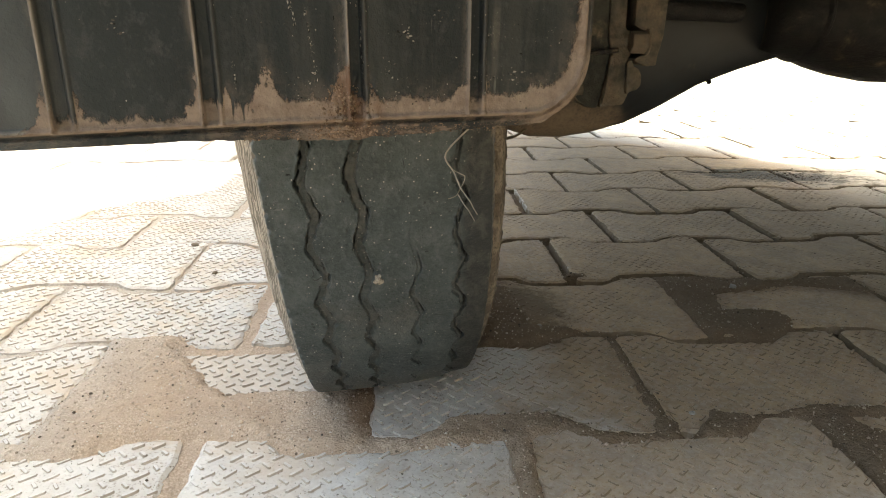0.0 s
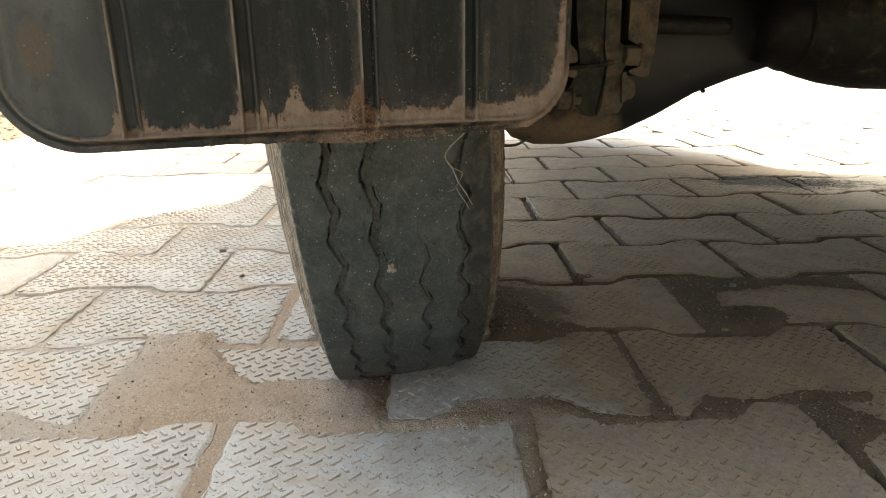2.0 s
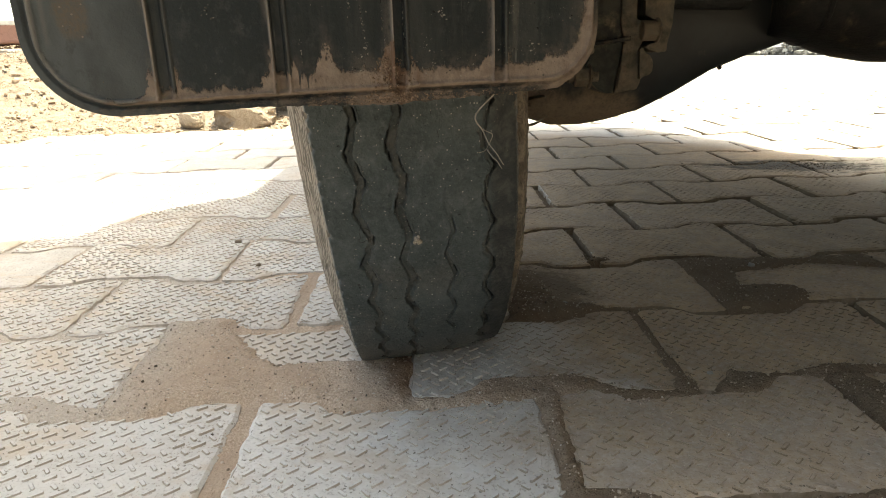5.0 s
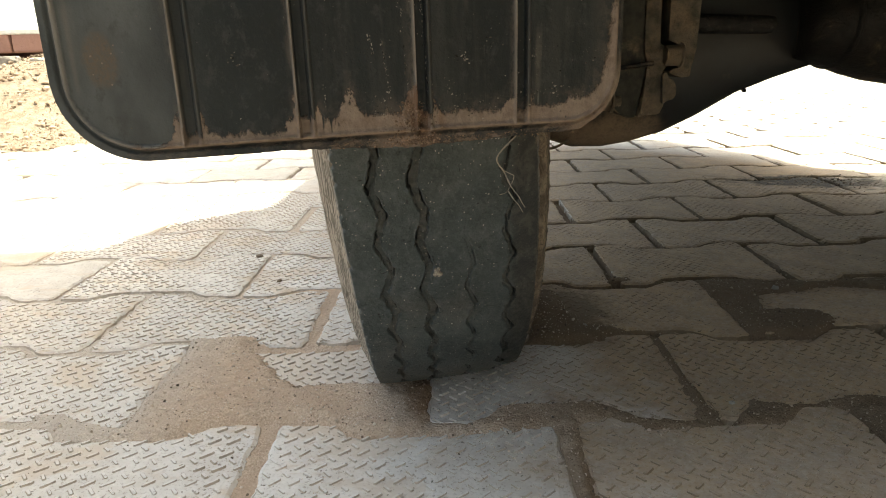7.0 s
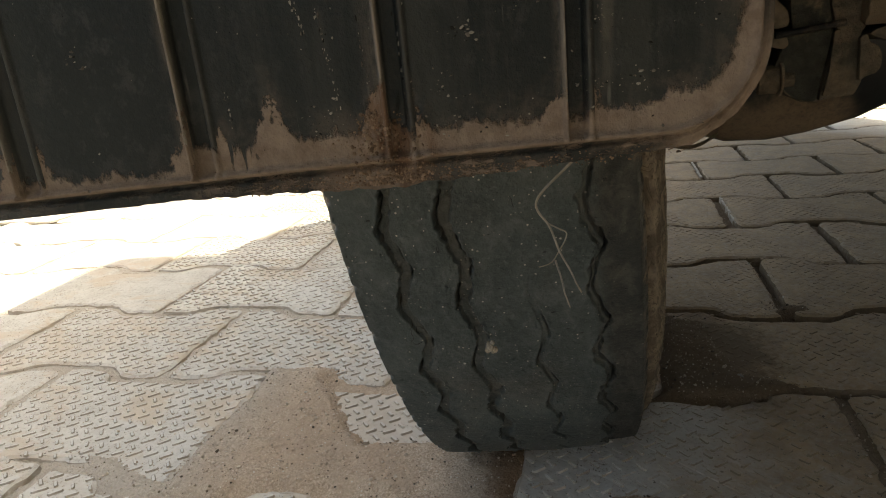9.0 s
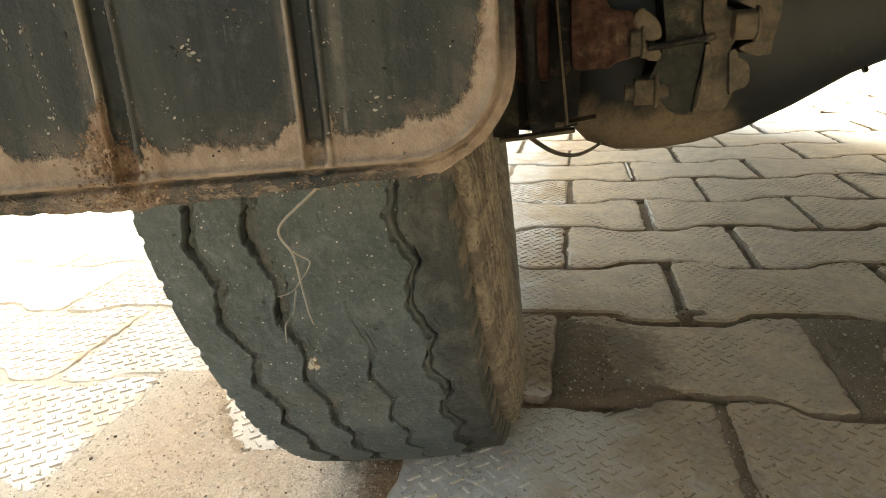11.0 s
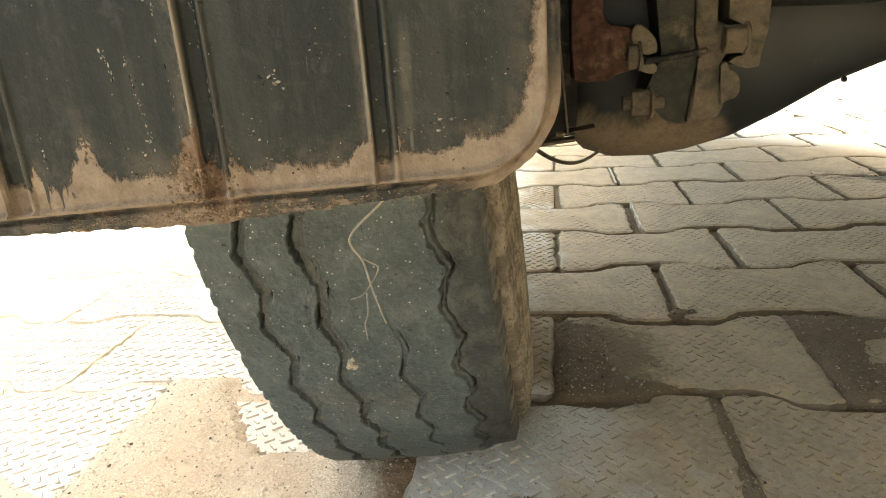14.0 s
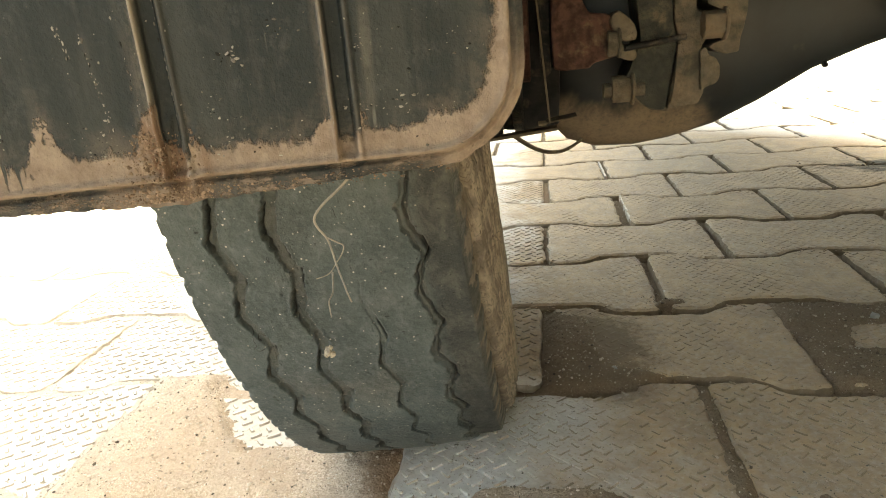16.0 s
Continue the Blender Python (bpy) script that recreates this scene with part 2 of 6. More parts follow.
def sand_material():
    n = Nodes("sand")
    p = n.position()
    grain = n.noise(p, 700.0, 3.0, 0.75)
    coarse = n.noise(p, 240.0, 4.0, 0.75)
    lumps = n.noise(p, 75.0, 5.0, 0.7, 0.3)
    damp = n.noise(p, 11.0, 5.0, 0.65, 0.5)
    tone = n.mix(n.ramp(grain, 0.35, 0.7), (0.40, 0.288, 0.202), (0.70, 0.545, 0.415))
    tone = n.mix(n.ramp(damp, 0.40, 0.62), tone, n.mix(grain, (0.34, 0.232, 0.155), (0.64, 0.478, 0.350)))
    tone = n.mix(n.ramp(lumps, 0.42, 0.62, 0.0, 0.35), tone, (0.60, 0.455, 0.33))
    px, py, _ = n.split(p)
    # brown soil to the right, darkened further to paint in the joints' shade
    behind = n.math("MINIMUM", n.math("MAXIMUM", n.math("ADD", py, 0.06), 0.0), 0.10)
    trodden_shade = n.ramp(n.math("ADD", n.math("ADD", px, behind), n.math("MULTIPLY", n.math("SUBTRACT", damp, 0.5), 0.20)), -0.155, -0.05, 0.0, 0.8)
    tone = n.mix(trodden_shade, tone, n.mix(grain, (0.078, 0.047, 0.024), (0.185, 0.122, 0.068)))
    tone = n.mix(n.ramp(px, -0.34, -0.44, 0.0, 0.70), tone, n.mix(grain, (0.42, 0.37, 0.31), (0.60, 0.54, 0.47)))
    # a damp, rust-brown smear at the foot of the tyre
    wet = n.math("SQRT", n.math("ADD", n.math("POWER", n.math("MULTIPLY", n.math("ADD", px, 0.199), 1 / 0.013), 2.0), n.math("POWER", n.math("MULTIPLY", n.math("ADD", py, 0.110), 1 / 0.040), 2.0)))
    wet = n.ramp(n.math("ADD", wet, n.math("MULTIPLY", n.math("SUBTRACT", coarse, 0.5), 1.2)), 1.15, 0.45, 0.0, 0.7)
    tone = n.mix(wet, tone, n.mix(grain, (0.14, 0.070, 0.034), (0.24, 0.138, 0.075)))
    tone = n.mix(n.dots(p, 330.0, 0.26, 0.12), tone, n.mix(grain, (0.15, 0.105, 0.070), (0.22, 0.160, 0.112)))
    tone = n.mix(n.dots(n.scaled(p, shift=(0.4, 0.2, 0.1)), 380.0, 0.22, 0.10), tone, (0.66, 0.58, 0.48))
    normal = n.bump(lumps, 0.9, 0.0040)
    normal = n.bump(coarse, 0.8, 0.0026, normal)
    normal = n.bump(grain, 0.6, 0.0012, normal)
    return n.done(tone, 0.95, normal, specular=0.2)


def tread_material():
    n = Nodes("tread_rubber")
    o = n.coords()
    ox, oy, oz = n.split(o)
    fine = n.noise(o, 420.0, 4.0, 0.7)
    blot = n.noise(o, 38.0, 5.0, 0.65)
    smudge = n.noise(n.scaled(o, (1.6, 1, 1)), 95.0, 5.0, 0.7, 0.4)
    tone = n.mix(n.ramp(blot, 0.35, 0.7), (0.031, 0.0405, 0.0415), (0.062, 0.0745, 0.0745))
    tone = n.mix(n.ramp(smudge, 0.45, 0.70, 0.0, 0.45), tone, (0.105, 0.112, 0.110))
    tone = n.mix(n.ramp(fine, 0.45, 0.8, 0.0, 0.4), tone, (0.118, 0.130, 0.127))
    dusty = n.ramp(n.noise(o, 16.0, 4.0, 0.6), 0.56, 0.75, 0.0, 0.06)
    tone = n.mix(dusty, tone, DUST)
    # grey dust held by the grooves' floors and by scratches across the tread
    rub = n.math("MULTIPLY", n.ramp(n.noise(n.scaled(o, (1, 4, 4)), 120.0, 4.0, 0.7), 0.60, 0.70), n.ramp(blot, 0.4, 0.6, 0.0, 0.4))
    tone = n.mix(rub, tone, (0.15, 0.155, 0.148))
    # pale grit and dark pinholes
    tone = n.mix(n.math("MULTIPLY", n.dots(o, 620.0, 0.20, 0.30), n.ramp(smudge, 0.38, 0.60, 0.25, 0.9)), tone, (0.38, 0.355, 0.31))
    tone = n.mix(n.math("MULTIPLY", n.dots(n.scaled(o, shift=(0.3, 0.1, 0.2)), 210.0, 0.11, 0.10), 0.8), tone, (0.46, 0.44, 0.40))
    pits = n.dots(n.scaled(o, (0.45, 1, 1), shift=(0.1, 0.5, 0.7)), 520.0, 0.17, 0.10)
    tone = n.mix(n.math("MULTIPLY", pits, 0.85), tone, (0.012, 0.013, 0.013))
    # thin cracks in a few places
    rift = n.math("ABSOLUTE", n.math("SUBTRACT", n.noise(n.scaled(o, (1.0, 0.55, 0.55)), 60.0, 4.0, 0.55, 0.6), 0.5))
    rift = n.math("MULTIPLY", n.ramp(rift, 0.0085, 0.003), n.ramp(n.noise(n.scaled(o, shift=(0.7, 0.2, 0.4)), 70.0, 2.0, 0.5), 0.62, 0.66))
    tone = n.mix(n.math("MULTIPLY", rift, 0.9), tone, (0.008, 0.008, 0.008))
    # brown dust lying on the grooves' floors
    out = n.math("SQRT", n.math("ADD", n.math("POWER", oy, 2.0), n.math("POWER", oz, 2.0)))
    depth = n.math("SUBTRACT", n.math("SUBTRACT", 0.2599, n.math("MULTIPLY", n.math("POWER", ox, 2.0), 0.0022 / 0.0521**2)), out)
    depth = n.math("SUBTRACT", depth, n.ramp(ox, 0.0330, 0.0345, 0.0, 0.0020))
    floor_dust = n.math("MULTIPLY", n.math("MULTIPLY", n.ramp(depth, 0.0010, 0.0019), n.ramp(n.math("ABSOLUTE", ox), 0.043, 0.040)), n.ramp(smudge, 0.30, 0.60, 0.10, 0.45))
    tone = n.mix(floor_dust, tone, n.mix(fine, (0.050, 0.046, 0.039), (0.100, 0.092, 0.078)))
    # paler towards the ground: light bounced off the sand, put into the colour
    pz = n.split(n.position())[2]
    bounce_tint = n.ramp(n.math("ADD", pz, n.math("MULTIPLY", n.math("SUBTRACT", smudge, 0.5), 0.05)), 0.060, 0.010, 0.0, 0.36)
    tone = n.mix(n.math("MULTIPLY", bounce_tint, n.ramp(fine, 0.35, 0.65, 0.45, 1.0)), tone, (0.24, 0.205, 0.160))
    # the inner shoulder: dark and greasy, then mud in ragged scallops
    turn = n.math("MULTIPLY", n.math("ARCTAN2", oz, n.math("MULTIPLY", oy, -1.0)), 0.26 / 0.0165)
    leaf = n.math("MULTIPLY", n.math("ABSOLUTE", n.math("SUBTRACT", n.math("FRACT", n.math("ADD", turn, n.math("MULTIPLY", smudge, 0.9))), 0.5)), 0.010)
    side = n.math("ADD", ox, n.math("MULTIPLY", n.math("SUBTRACT", n.noise(o, 90.0, 5.0, 0.7), 0.5), 0.012))
    tone = n.mix(n.ramp(side, 0.030, 0.039, 0.0, 0.8), tone, n.mix(n.ramp(smudge, 0.40, 0.66), (0.016, 0.017, 0.016), (0.050, 0.047, 0.041)))
    mud = n.ramp(n.math("ADD", side, leaf), 0.0528, 0.0546, 0.0, 0.9)
    tone = n.mix(mud, tone, n.mix(fine, (0.060, 0.048, 0.036), (0.165, 0.130, 0.095)))
    # the outer shoulder is rubbed pale
    tone = n.mix(n.math("MULTIPLY", n.ramp(n.math("SUBTRACT", ox, n.math("MULTIPLY", smudge, 0.003)), -0.0522, -0.0534), n.ramp(fine, 0.35, 0.6, 0.2, 0.9)), tone, (0.30, 0.265, 0.225))
    normal = n.bump(n.noise(o, 170.0, 5.0, 0.8), 0.55, 0.0018)
    normal = n.bump(fine, 0.8, 0.0012, normal)
    normal = n.bump(n.noise(n.scaled(o, (1, 12, 12)), 60.0, 4.0, 0.7), 0.20, 0.0010, normal)
    normal = n.bump(n.math("SUBTRACT", 1.0, pits), 0.8, 0.0014, normal)
    return n.done(tone, n.ramp(blot, 0.3, 0.7, 0.60, 0.80), normal, specular=0.30)


def sidewall_material():
    n = Nodes("sidewall_rubber")
    o = n.coords()
    ox, oy, oz = n.split(o)
    out = n.math("SQRT", n.math("ADD", n.math("POWER", oy, 2.0), n.math("POWER", oz, 2.0)))
    ring = n.math("MULTIPLY", n.math("SINE", n.math("ADD", n.math("MULTIPLY", out, 2 * math.pi / 0.0023), n.math("MULTIPLY", n.noise(o, 45.0, 3.0, 0.6), 5.0))), 0.5)
    fine = n.noise(o, 260.0, 4.0, 0.7)
    patchy = n.noise(o, 80.0, 5.0, 0.7)
    caked = n.ramp(ox, -0.01, 0.01)
    mud = n.mix(n.ramp(n.math("ADD", patchy, n.math("MULTIPLY", ring, 0.12)), 0.34, 0.64), (0.092, 0.077, 0.061), (0.215, 0.178, 0.138))
    dry = n.mix(n.ramp(n.math("ADD", patchy, n.math("MULTIPLY", ring, 0.30)), 0.32, 0.66), (0.14, 0.122, 0.100), (0.36, 0.31, 0.255))
    tone = n.mix(caked, dry, mud)
    tone = n.mix(n.ramp(fine, 0.55, 0.8, 0.0, 0.5), tone, (0.09, 0.078, 0.065))
    curl = n.noise(n.scaled(o, (1, 0.5, 0.5)), 70.0, 2.0, 0.5, 2.2)
    lines = n.ramp(n.math("ABSOLUTE", n.math("SUBTRACT", n.math("FRACT", n.math("MULTIPLY", curl, 14.0)), 0.5)), 0.14, 0.04)
    tone = n.mix(n.math("MULTIPLY", lines, n.ramp(caked, 0.0, 1.0, 0.15, 0.6)), tone, (0.045, 0.036, 0.028))
    cracks = n.dots(n.scaled(o, (1, 0.4, 0.4)), 420.0, 0.20, 0.22)
    tone = n.mix(n.math("MULTIPLY", cracks, 0.75), tone, (0.030, 0.024, 0.018))
    normal = n.bump(ring, 0.5, 0.0008, n.bump(fine, 0.6, 0.0012))
    return n.done(tone, 0.9, normal, specular=0.2)


def flap_material():
    """Black moulded rubber with a ragged band of dried mud along its foot. Object x runs across it, z up from its foot."""
    n = Nodes("flap_rubber")
    o = n.coords()
    x, _, z = n.split(o)
    ridge, rise, inside = n.attribute("ridge"), n.attribute("rise"), n.attribute("inside")
    rag = n.noise(n.scaled(o, (1.0, 1.0, 0.6)), 150.0, 6.0, 0.78)
    wave = n.noise(n.scaled(o, (1, 1, 0.12)), 60.0, 4.0, 0.6)
    crumb = n.noise(n.scaled(o, (1, 1, 0.8)), 480.0, 3.0, 0.7)
    fine = n.noise(o, 620.0, 3.0, 0.7)
    film = n.noise(n.scaled(o, (1, 1, 0.3)), 24.0, 5.0, 0.6)
    # how high the mud reaches, panel by panel, climbing along the ribs
    reach = n.math("ADD", n.ramp(x, -0.1230, -0.1150, 0.0038, 0.0068), n.ramp(x, -0.0850, -0.0760, 0.0, 0.0036))
    reach = n.math("ADD", reach, n.ramp(x, 0.012, 0.034, 0.0, 0.0022))
    climb = 0.0
    for rib in (-0.1200, -0.0810, -0.0377, 0.0012):
        before = n.math("SUBTRACT", rib, x)
        after = n.math("SUBTRACT", x, rib + 0.0062)
        climb = n.math("ADD", climb, n.math("MULTIPLY", n.ramp(before, 0.0065, 0.0, 0.0, 0.0085), n.math("GREATER_THAN", before, -0.0006)))
        climb = n.math("ADD", climb, n.math("MULTIPLY", n.ramp(after, 0.0040, 0.0, 0.0, 0.0050), n.math("GREATER_THAN", after, 0.0)))
    climb = n.math("MULTIPLY", climb, n.ramp(rag, 0.36, 0.60, 0.3, 1.2))
    edge = n.math("ADD", n.math("ADD", reach, climb), n.math("MULTIPLY", n.math("SUBTRACT", rag, 0.5), 0.0085))
    edge = n.math("ADD", edge, n.math("MULTIPLY", n.math("SUBTRACT", wave, 0.5), 0.0105))
    # one tongue of mud stands higher, and water ran black streaks through the band beside it
    tongue = n.ramp(n.math("ABSOLUTE", n.math("ADD", x, 0.0625)), 0.0055, 0.0, 0.0, 0.0085)
    edge = n.math("ADD", edge, n.math("MULTIPLY", tongue, n.ramp(crumb, 0.3, 0.65, 0.6, 1.2)))
    drips = n.math("MULTIPLY", n.ramp(n.math("ABSOLUTE", n.math("ADD", x, 0.0725)), 0.0055, 0.0030), n.ramp(n.noise(n.scaled(o, (1, 1, 0.10)), 420.0, 2.0, 0.6), 0.46, 0.58, 0.0, 0.0055))
    edge = n.math("SUBTRACT", edge, drips)
    over = n.math("SUBTRACT", edge, z)
    # along the inner edge it follows the rounded outline
    hem = n.math("SUBTRACT", n.math("SUBTRACT", n.math("ADD", n.ramp(z, 0.010, 0.045, 0.0104, 0.0066), n.math("MULTIPLY", n.math("SUBTRACT", rag, 0.5), 0.006)), inside), n.ramp(x, 0.030, 0.012, 0.0, 0.03))
    over = n.math("MAXIMUM", over, hem)
    mud = n.ramp(n.math("ADD", over, n.math("MULTIPLY", n.math("SUBTRACT", crumb, 0.5), 0.0045)), -0.0010, 0.0008)
    # the lip under the rim stays black with crumbs of mud on it
    lip = n.math("MULTIPLY", n.ramp(inside, 0.0040, 0.0032), n.math("MAXIMUM", n.ramp(x, 0.030, 0.018), n.ramp(z, 0.016, 0.034)))
    crust = n.ramp(n.noise(n.scaled(o, (0.45, 1, 1)), 260.0, 5.0, 0.75), 0.50, 0.60)
    crust = n.math("MAXIMUM", crust, n.ramp(n.math("ABSOLUTE", n.math("ADD", x, 0.041)), 0.016, 0.008))
    crust = n.math("MULTIPLY", crust, n.math("MINIMUM", n.ramp(x, -0.085, -0.065, 0.20, 0.65), n.ramp(x, 0.030, 0.036, 0.65, 0.15)))
    mud = n.math("MULTIPLY", mud, n.math("SUBTRACT", 1.0, n.math("MULTIPLY", lip, n.math("SUBTRACT", 1.0, crust))))
    # specks of rubber showing through
    mud = n.math("MULTIPLY", mud, n.math("SUBTRACT", 1.0, n.math("MULTIPLY", n.dots(n.scaled(o, (1, 1, 0.6)), 480.0, 0.20, 0.14), n.ramp(over, 0.006, 0.001, 0.25, 0.9))))
    rubber = n.mix(n.ramp(film, 0.35, 0.75), (0.0062, 0.0086, 0.0094), (0.0170, 0.0205, 0.0208))
    rubber = n.mix(n.ramp(fine, 0.5, 0.8, 0.0, 0.30), rubber, (0.036, 0.036, 0.033))
    # outer panel: milky film, painted paler for the sky it reflects
    film_sheen = n.math("MULTIPLY", n.ramp(x, -0.105, -0.135), n.ramp(n.noise(n.scaled(o, (1, 1, 0.5)), 40.0, 4.0, 0.6), 0.3, 0.7, 0.40, 0.90))
    rubber = n.mix(film_sheen, rubber, (0.085, 0.092, 0.091))
    # a film of road dust, wiped into upright streaks
    wiped = n.noise(n.scaled(o, (1, 1, 0.10)), 95.0, 4.0, 0.65)
    rubber = n.mix(n.math("MULTIPLY", n.ramp(wiped, 0.42, 0.66, 0.0, 0.40), n.ramp(x, -0.095, -0.060)), rubber, (0.040, 0.041, 0.037))
    streak = n.ramp(n.noise(n.scaled(o, (1, 1, 0.05)), 150.0, 2.0, 0.5), 0.60, 0.74)
    rubber = n.mix(n.math("MULTIPLY", streak, n.ramp(n.noise(o, 35.0), 0.46, 0.62, 0.0, 0.40)), rubber, (0.13, 0.115, 0.092))
    scratch = n.ramp(n.noise(n.scaled(o, (1, 1, 0.06), (0, radians(8), 0)), 520.0, 2.0, 0.5), 0.68, 0.75)
    rubber = n.mix(n.math("MULTIPLY", scratch, n.ramp(n.noise(o, 48.0, 3.0), 0.45, 0.62, 0.0, 0.6)), rubber, (0.12, 0.115, 0.105))
    scuff = n.math("MULTIPLY", n.ramp(n.noise(n.scaled(o, (1, 1, 0.7)), 190.0, 5.0, 0.75), 0.50, 0.64), n.ramp(n.noise(o, 26.0, 3.0), 0.42, 0.58, 0.0, 0.6))
    rubber = n.mix(scuff, rubber, (0.036, 0.038, 0.037))
    # dust caught on the ribs and feathering off beside them
    caught = n.ramp(n.noise(n.scaled(o, (1, 1, 0.25)), 160.0, 4.0, 0.7), 0.25, 0.6, 0.35, 0.95)
    rubber = n.mix(n.math("MULTIPLY", ridge, caught), rubber, (0.235, 0.205, 0.172))
    feather = 0.0
    for rib in (-0.1200, -0.0810, -0.0377, 0.0012):
        before = n.math("SUBTRACT", rib, x)
        feather = n.math("ADD", feather, n.math("MULTIPLY", n.ramp(before, 0.0030 if rib != -0.0377 else 0.0045, 0.0), n.math("GREATER_THAN", before, 0.0)))
    rubber = n.mix(n.math("MULTIPLY", feather, n.ramp(n.noise(n.scaled(o, (1, 1, 0.5)), 210.0, 5.0, 0.75), 0.38, 0.62, 0.0, 0.55)), rubber, (0.12, 0.098, 0.078))
    # a dusty oval print on the outer panel
    oval = n.math("SQRT", n.math("ADD", n.math("POWER", n.math("MULTIPLY", n.math("ADD", x, 0.1425), 1 / 0.0058), 2.0), n.math("POWER", n.math("MULTIPLY", n.math("SUBTRACT", z, 0.033), 1 / 0.0102), 2.0)))
    rubber = n.mix(n.math("MULTIPLY", n.ramp(n.math("ADD", oval, n.math("MULTIPLY", n.math("SUBTRACT", rag, 0.5), 0.6)), 1.05, 0.65), n.ramp(fine, 0.35, 0.65, 0.40, 0.95)), rubber, (0.085, 0.067, 0.048))
    rubber = n.mix(n.math("MULTIPLY", n.ramp(oval, 1.0, 0.9), n.dots(o, 950.0, 0.26, 0.25)), rubber, (0.14, 0.115, 0.085))
    earth = n.mix(n.ramp(n.noise(o, 170.0, 4.0, 0.7), 0.3, 0.7), (0.125, 0.093, 0.071), (0.198, 0.152, 0.118))
    earth = n.mix(n.ramp(n.noise(n.scaled(o, (1, 1, 0.5)), 60.0, 4.0, 0.7), 0.45, 0.65, 0.0, 0.4), earth, (0.190, 0.150, 0.120))
    rust = n.ramp(n.math("ABSOLUTE", n.math("ADD", x, 0.0360)), 0.012, 0.003)
    earth = n.mix(n.math("MULTIPLY", rust, n.ramp(n.noise(n.scaled(o, (1, 1, 0.2)), 260.0), 0.40, 0.60, 0.0, 0.8)), earth, (0.100, 0.053, 0.030))
    veil = n.math("MULTIPLY", n.math("MULTIPLY", n.ramp(over, -0.009, 0.001), n.ramp(x, -0.10, -0.06, 0.15, 1.0)), n.ramp(n.noise(o, 120.0, 6.0, 0.75), 0.42, 0.62, 0.03, 0.42))
    rubber = n.mix(veil, rubber, (0.115, 0.089, 0.068))
    tone = n.mix(mud, rubber, earth)
    height = n.math("ADD", n.math("MULTIPLY", mud, 0.9), n.math("ADD", n.math("MULTIPLY", fine, 0.35), n.math("MULTIPLY", crumb, n.math("MULTIPLY", mud, 0.5))))
    normal = n.bump(height, 0.7, 0.0013)
    return n.done(tone, n.math("ADD", n.ramp(film, 0.3, 0.7, 0.46, 0.66), n.math("MULTIPLY", mud, 0.32)), normal, specular=0.22)


def fleck_material():
    """Dried splashes, each of its own tone from near black over tan to pale grey."""
    n = Nodes("dried_splash")
    who = n.island()
    tone = n.mix(n.ramp(who, 0.25, 0.95), (0.060, 0.052, 0.042), (0.215, 0.20, 0.175))
    tone = n.mix(n.math("LESS_THAN", who, 0.22), tone, (0.010, 0.009, 0.008))
    return n.done(tone, 0.9, specular=0.2)


def dirty_metal(name, dark, light, dust=0.5, metal=0.2, rough=0.6, scale=40.0):
    """Metal under a film of road dust that settles in blotches."""
    n = Nodes(name)
    p = n.position()
    blot = n.noise(p, scale, 5.0, 0.65, 0.3)
    fine = n.noise(p, 480.0, 3.0, 0.7)
    tone = n.mix(n.ramp(n.noise(p, scale * 2.6), 0.35, 0.65), dark, light)
    low = n.math("MULTIPLY", n.ramp(n.split(p)[2], 0.222, 0.168), n.ramp(n.split(p)[0], 0.060, -0.020))
    blot = n.math("ADD", blot, n.math("MULTIPLY", low, 0.38 if name == "black_axle_paint" else 0.0))
    film = n.math("MULTIPLY", n.ramp(blot, 0.62 - 0.32 * dust, 0.85 - 0.25 * dust), n.ramp(fine, 0.25, 0.6, 0.6, 1.0))
    tone = n.mix(film, tone, (0.20, 0.150, 0.102))
    smoothed = 0.25 if name == "black_axle_paint" else 1.0
    normal = n.bump(fine, 0.8 * smoothed, 0.0011 * smoothed)
    normal = n.bump(n.noise(p, 150.0, 5.0, 0.7), 0.6 * smoothed, 0.0022 * smoothed, normal)
    normal = n.bump(blot, 0.4 * smoothed, 0.002, normal)
    return n.done(tone, n.math("ADD", rough, n.math("MULTIPLY", film, 0.3), clamp=True), normal, metal, 0.45 if name == "black_axle_paint" else 0.28)


def earth_material():
    n = Nodes("dry_earth")
    p = n.position()
    big = n.noise(p, 2.2, 5.0, 0.6)
    small = n.noise(p, 40.0, 5.0, 0.7)
    tone = n.mix(n.ramp(small, 0.3, 0.7), (0.15, 0.108, 0.076), (0.30, 0.242, 0.184))
    tone = n.mix(n.ramp(big, 0.4, 0.65), tone, n.mix(small, (0.19, 0.155, 0.115), (0.31, 0.265, 0.21)))
    yard = n.ramp(n.math("ADD", n.split(p)[1], n.math("MULTIPLY", big, 0.3)), 2.42, 2.60)
    tone = n.mix(yard, tone, n.mix(small, (0.42, 0.40, 0.37), (0.56, 0.54, 0.50)))
    return n.done(tone, 0.95, n.bump(small, 0.7, 0.02), specular=0.2)


def stone_material(name, low, high, per_island=False):
    n = Nodes(name)
    p = n.position()
    who = n.island() if per_island else n.random()
    small = n.noise(p, 60.0, 5.0, 0.7)
    tone = n.mix(n.ramp(n.math("ADD", n.math("MULTIPLY", small, 0.6), n.math("MULTIPLY", who, 0.5)), 0.3, 0.8), low, high)
    return n.done(tone, 0.92, n.bump(small, 0.7, 0.008), specular=0.25)


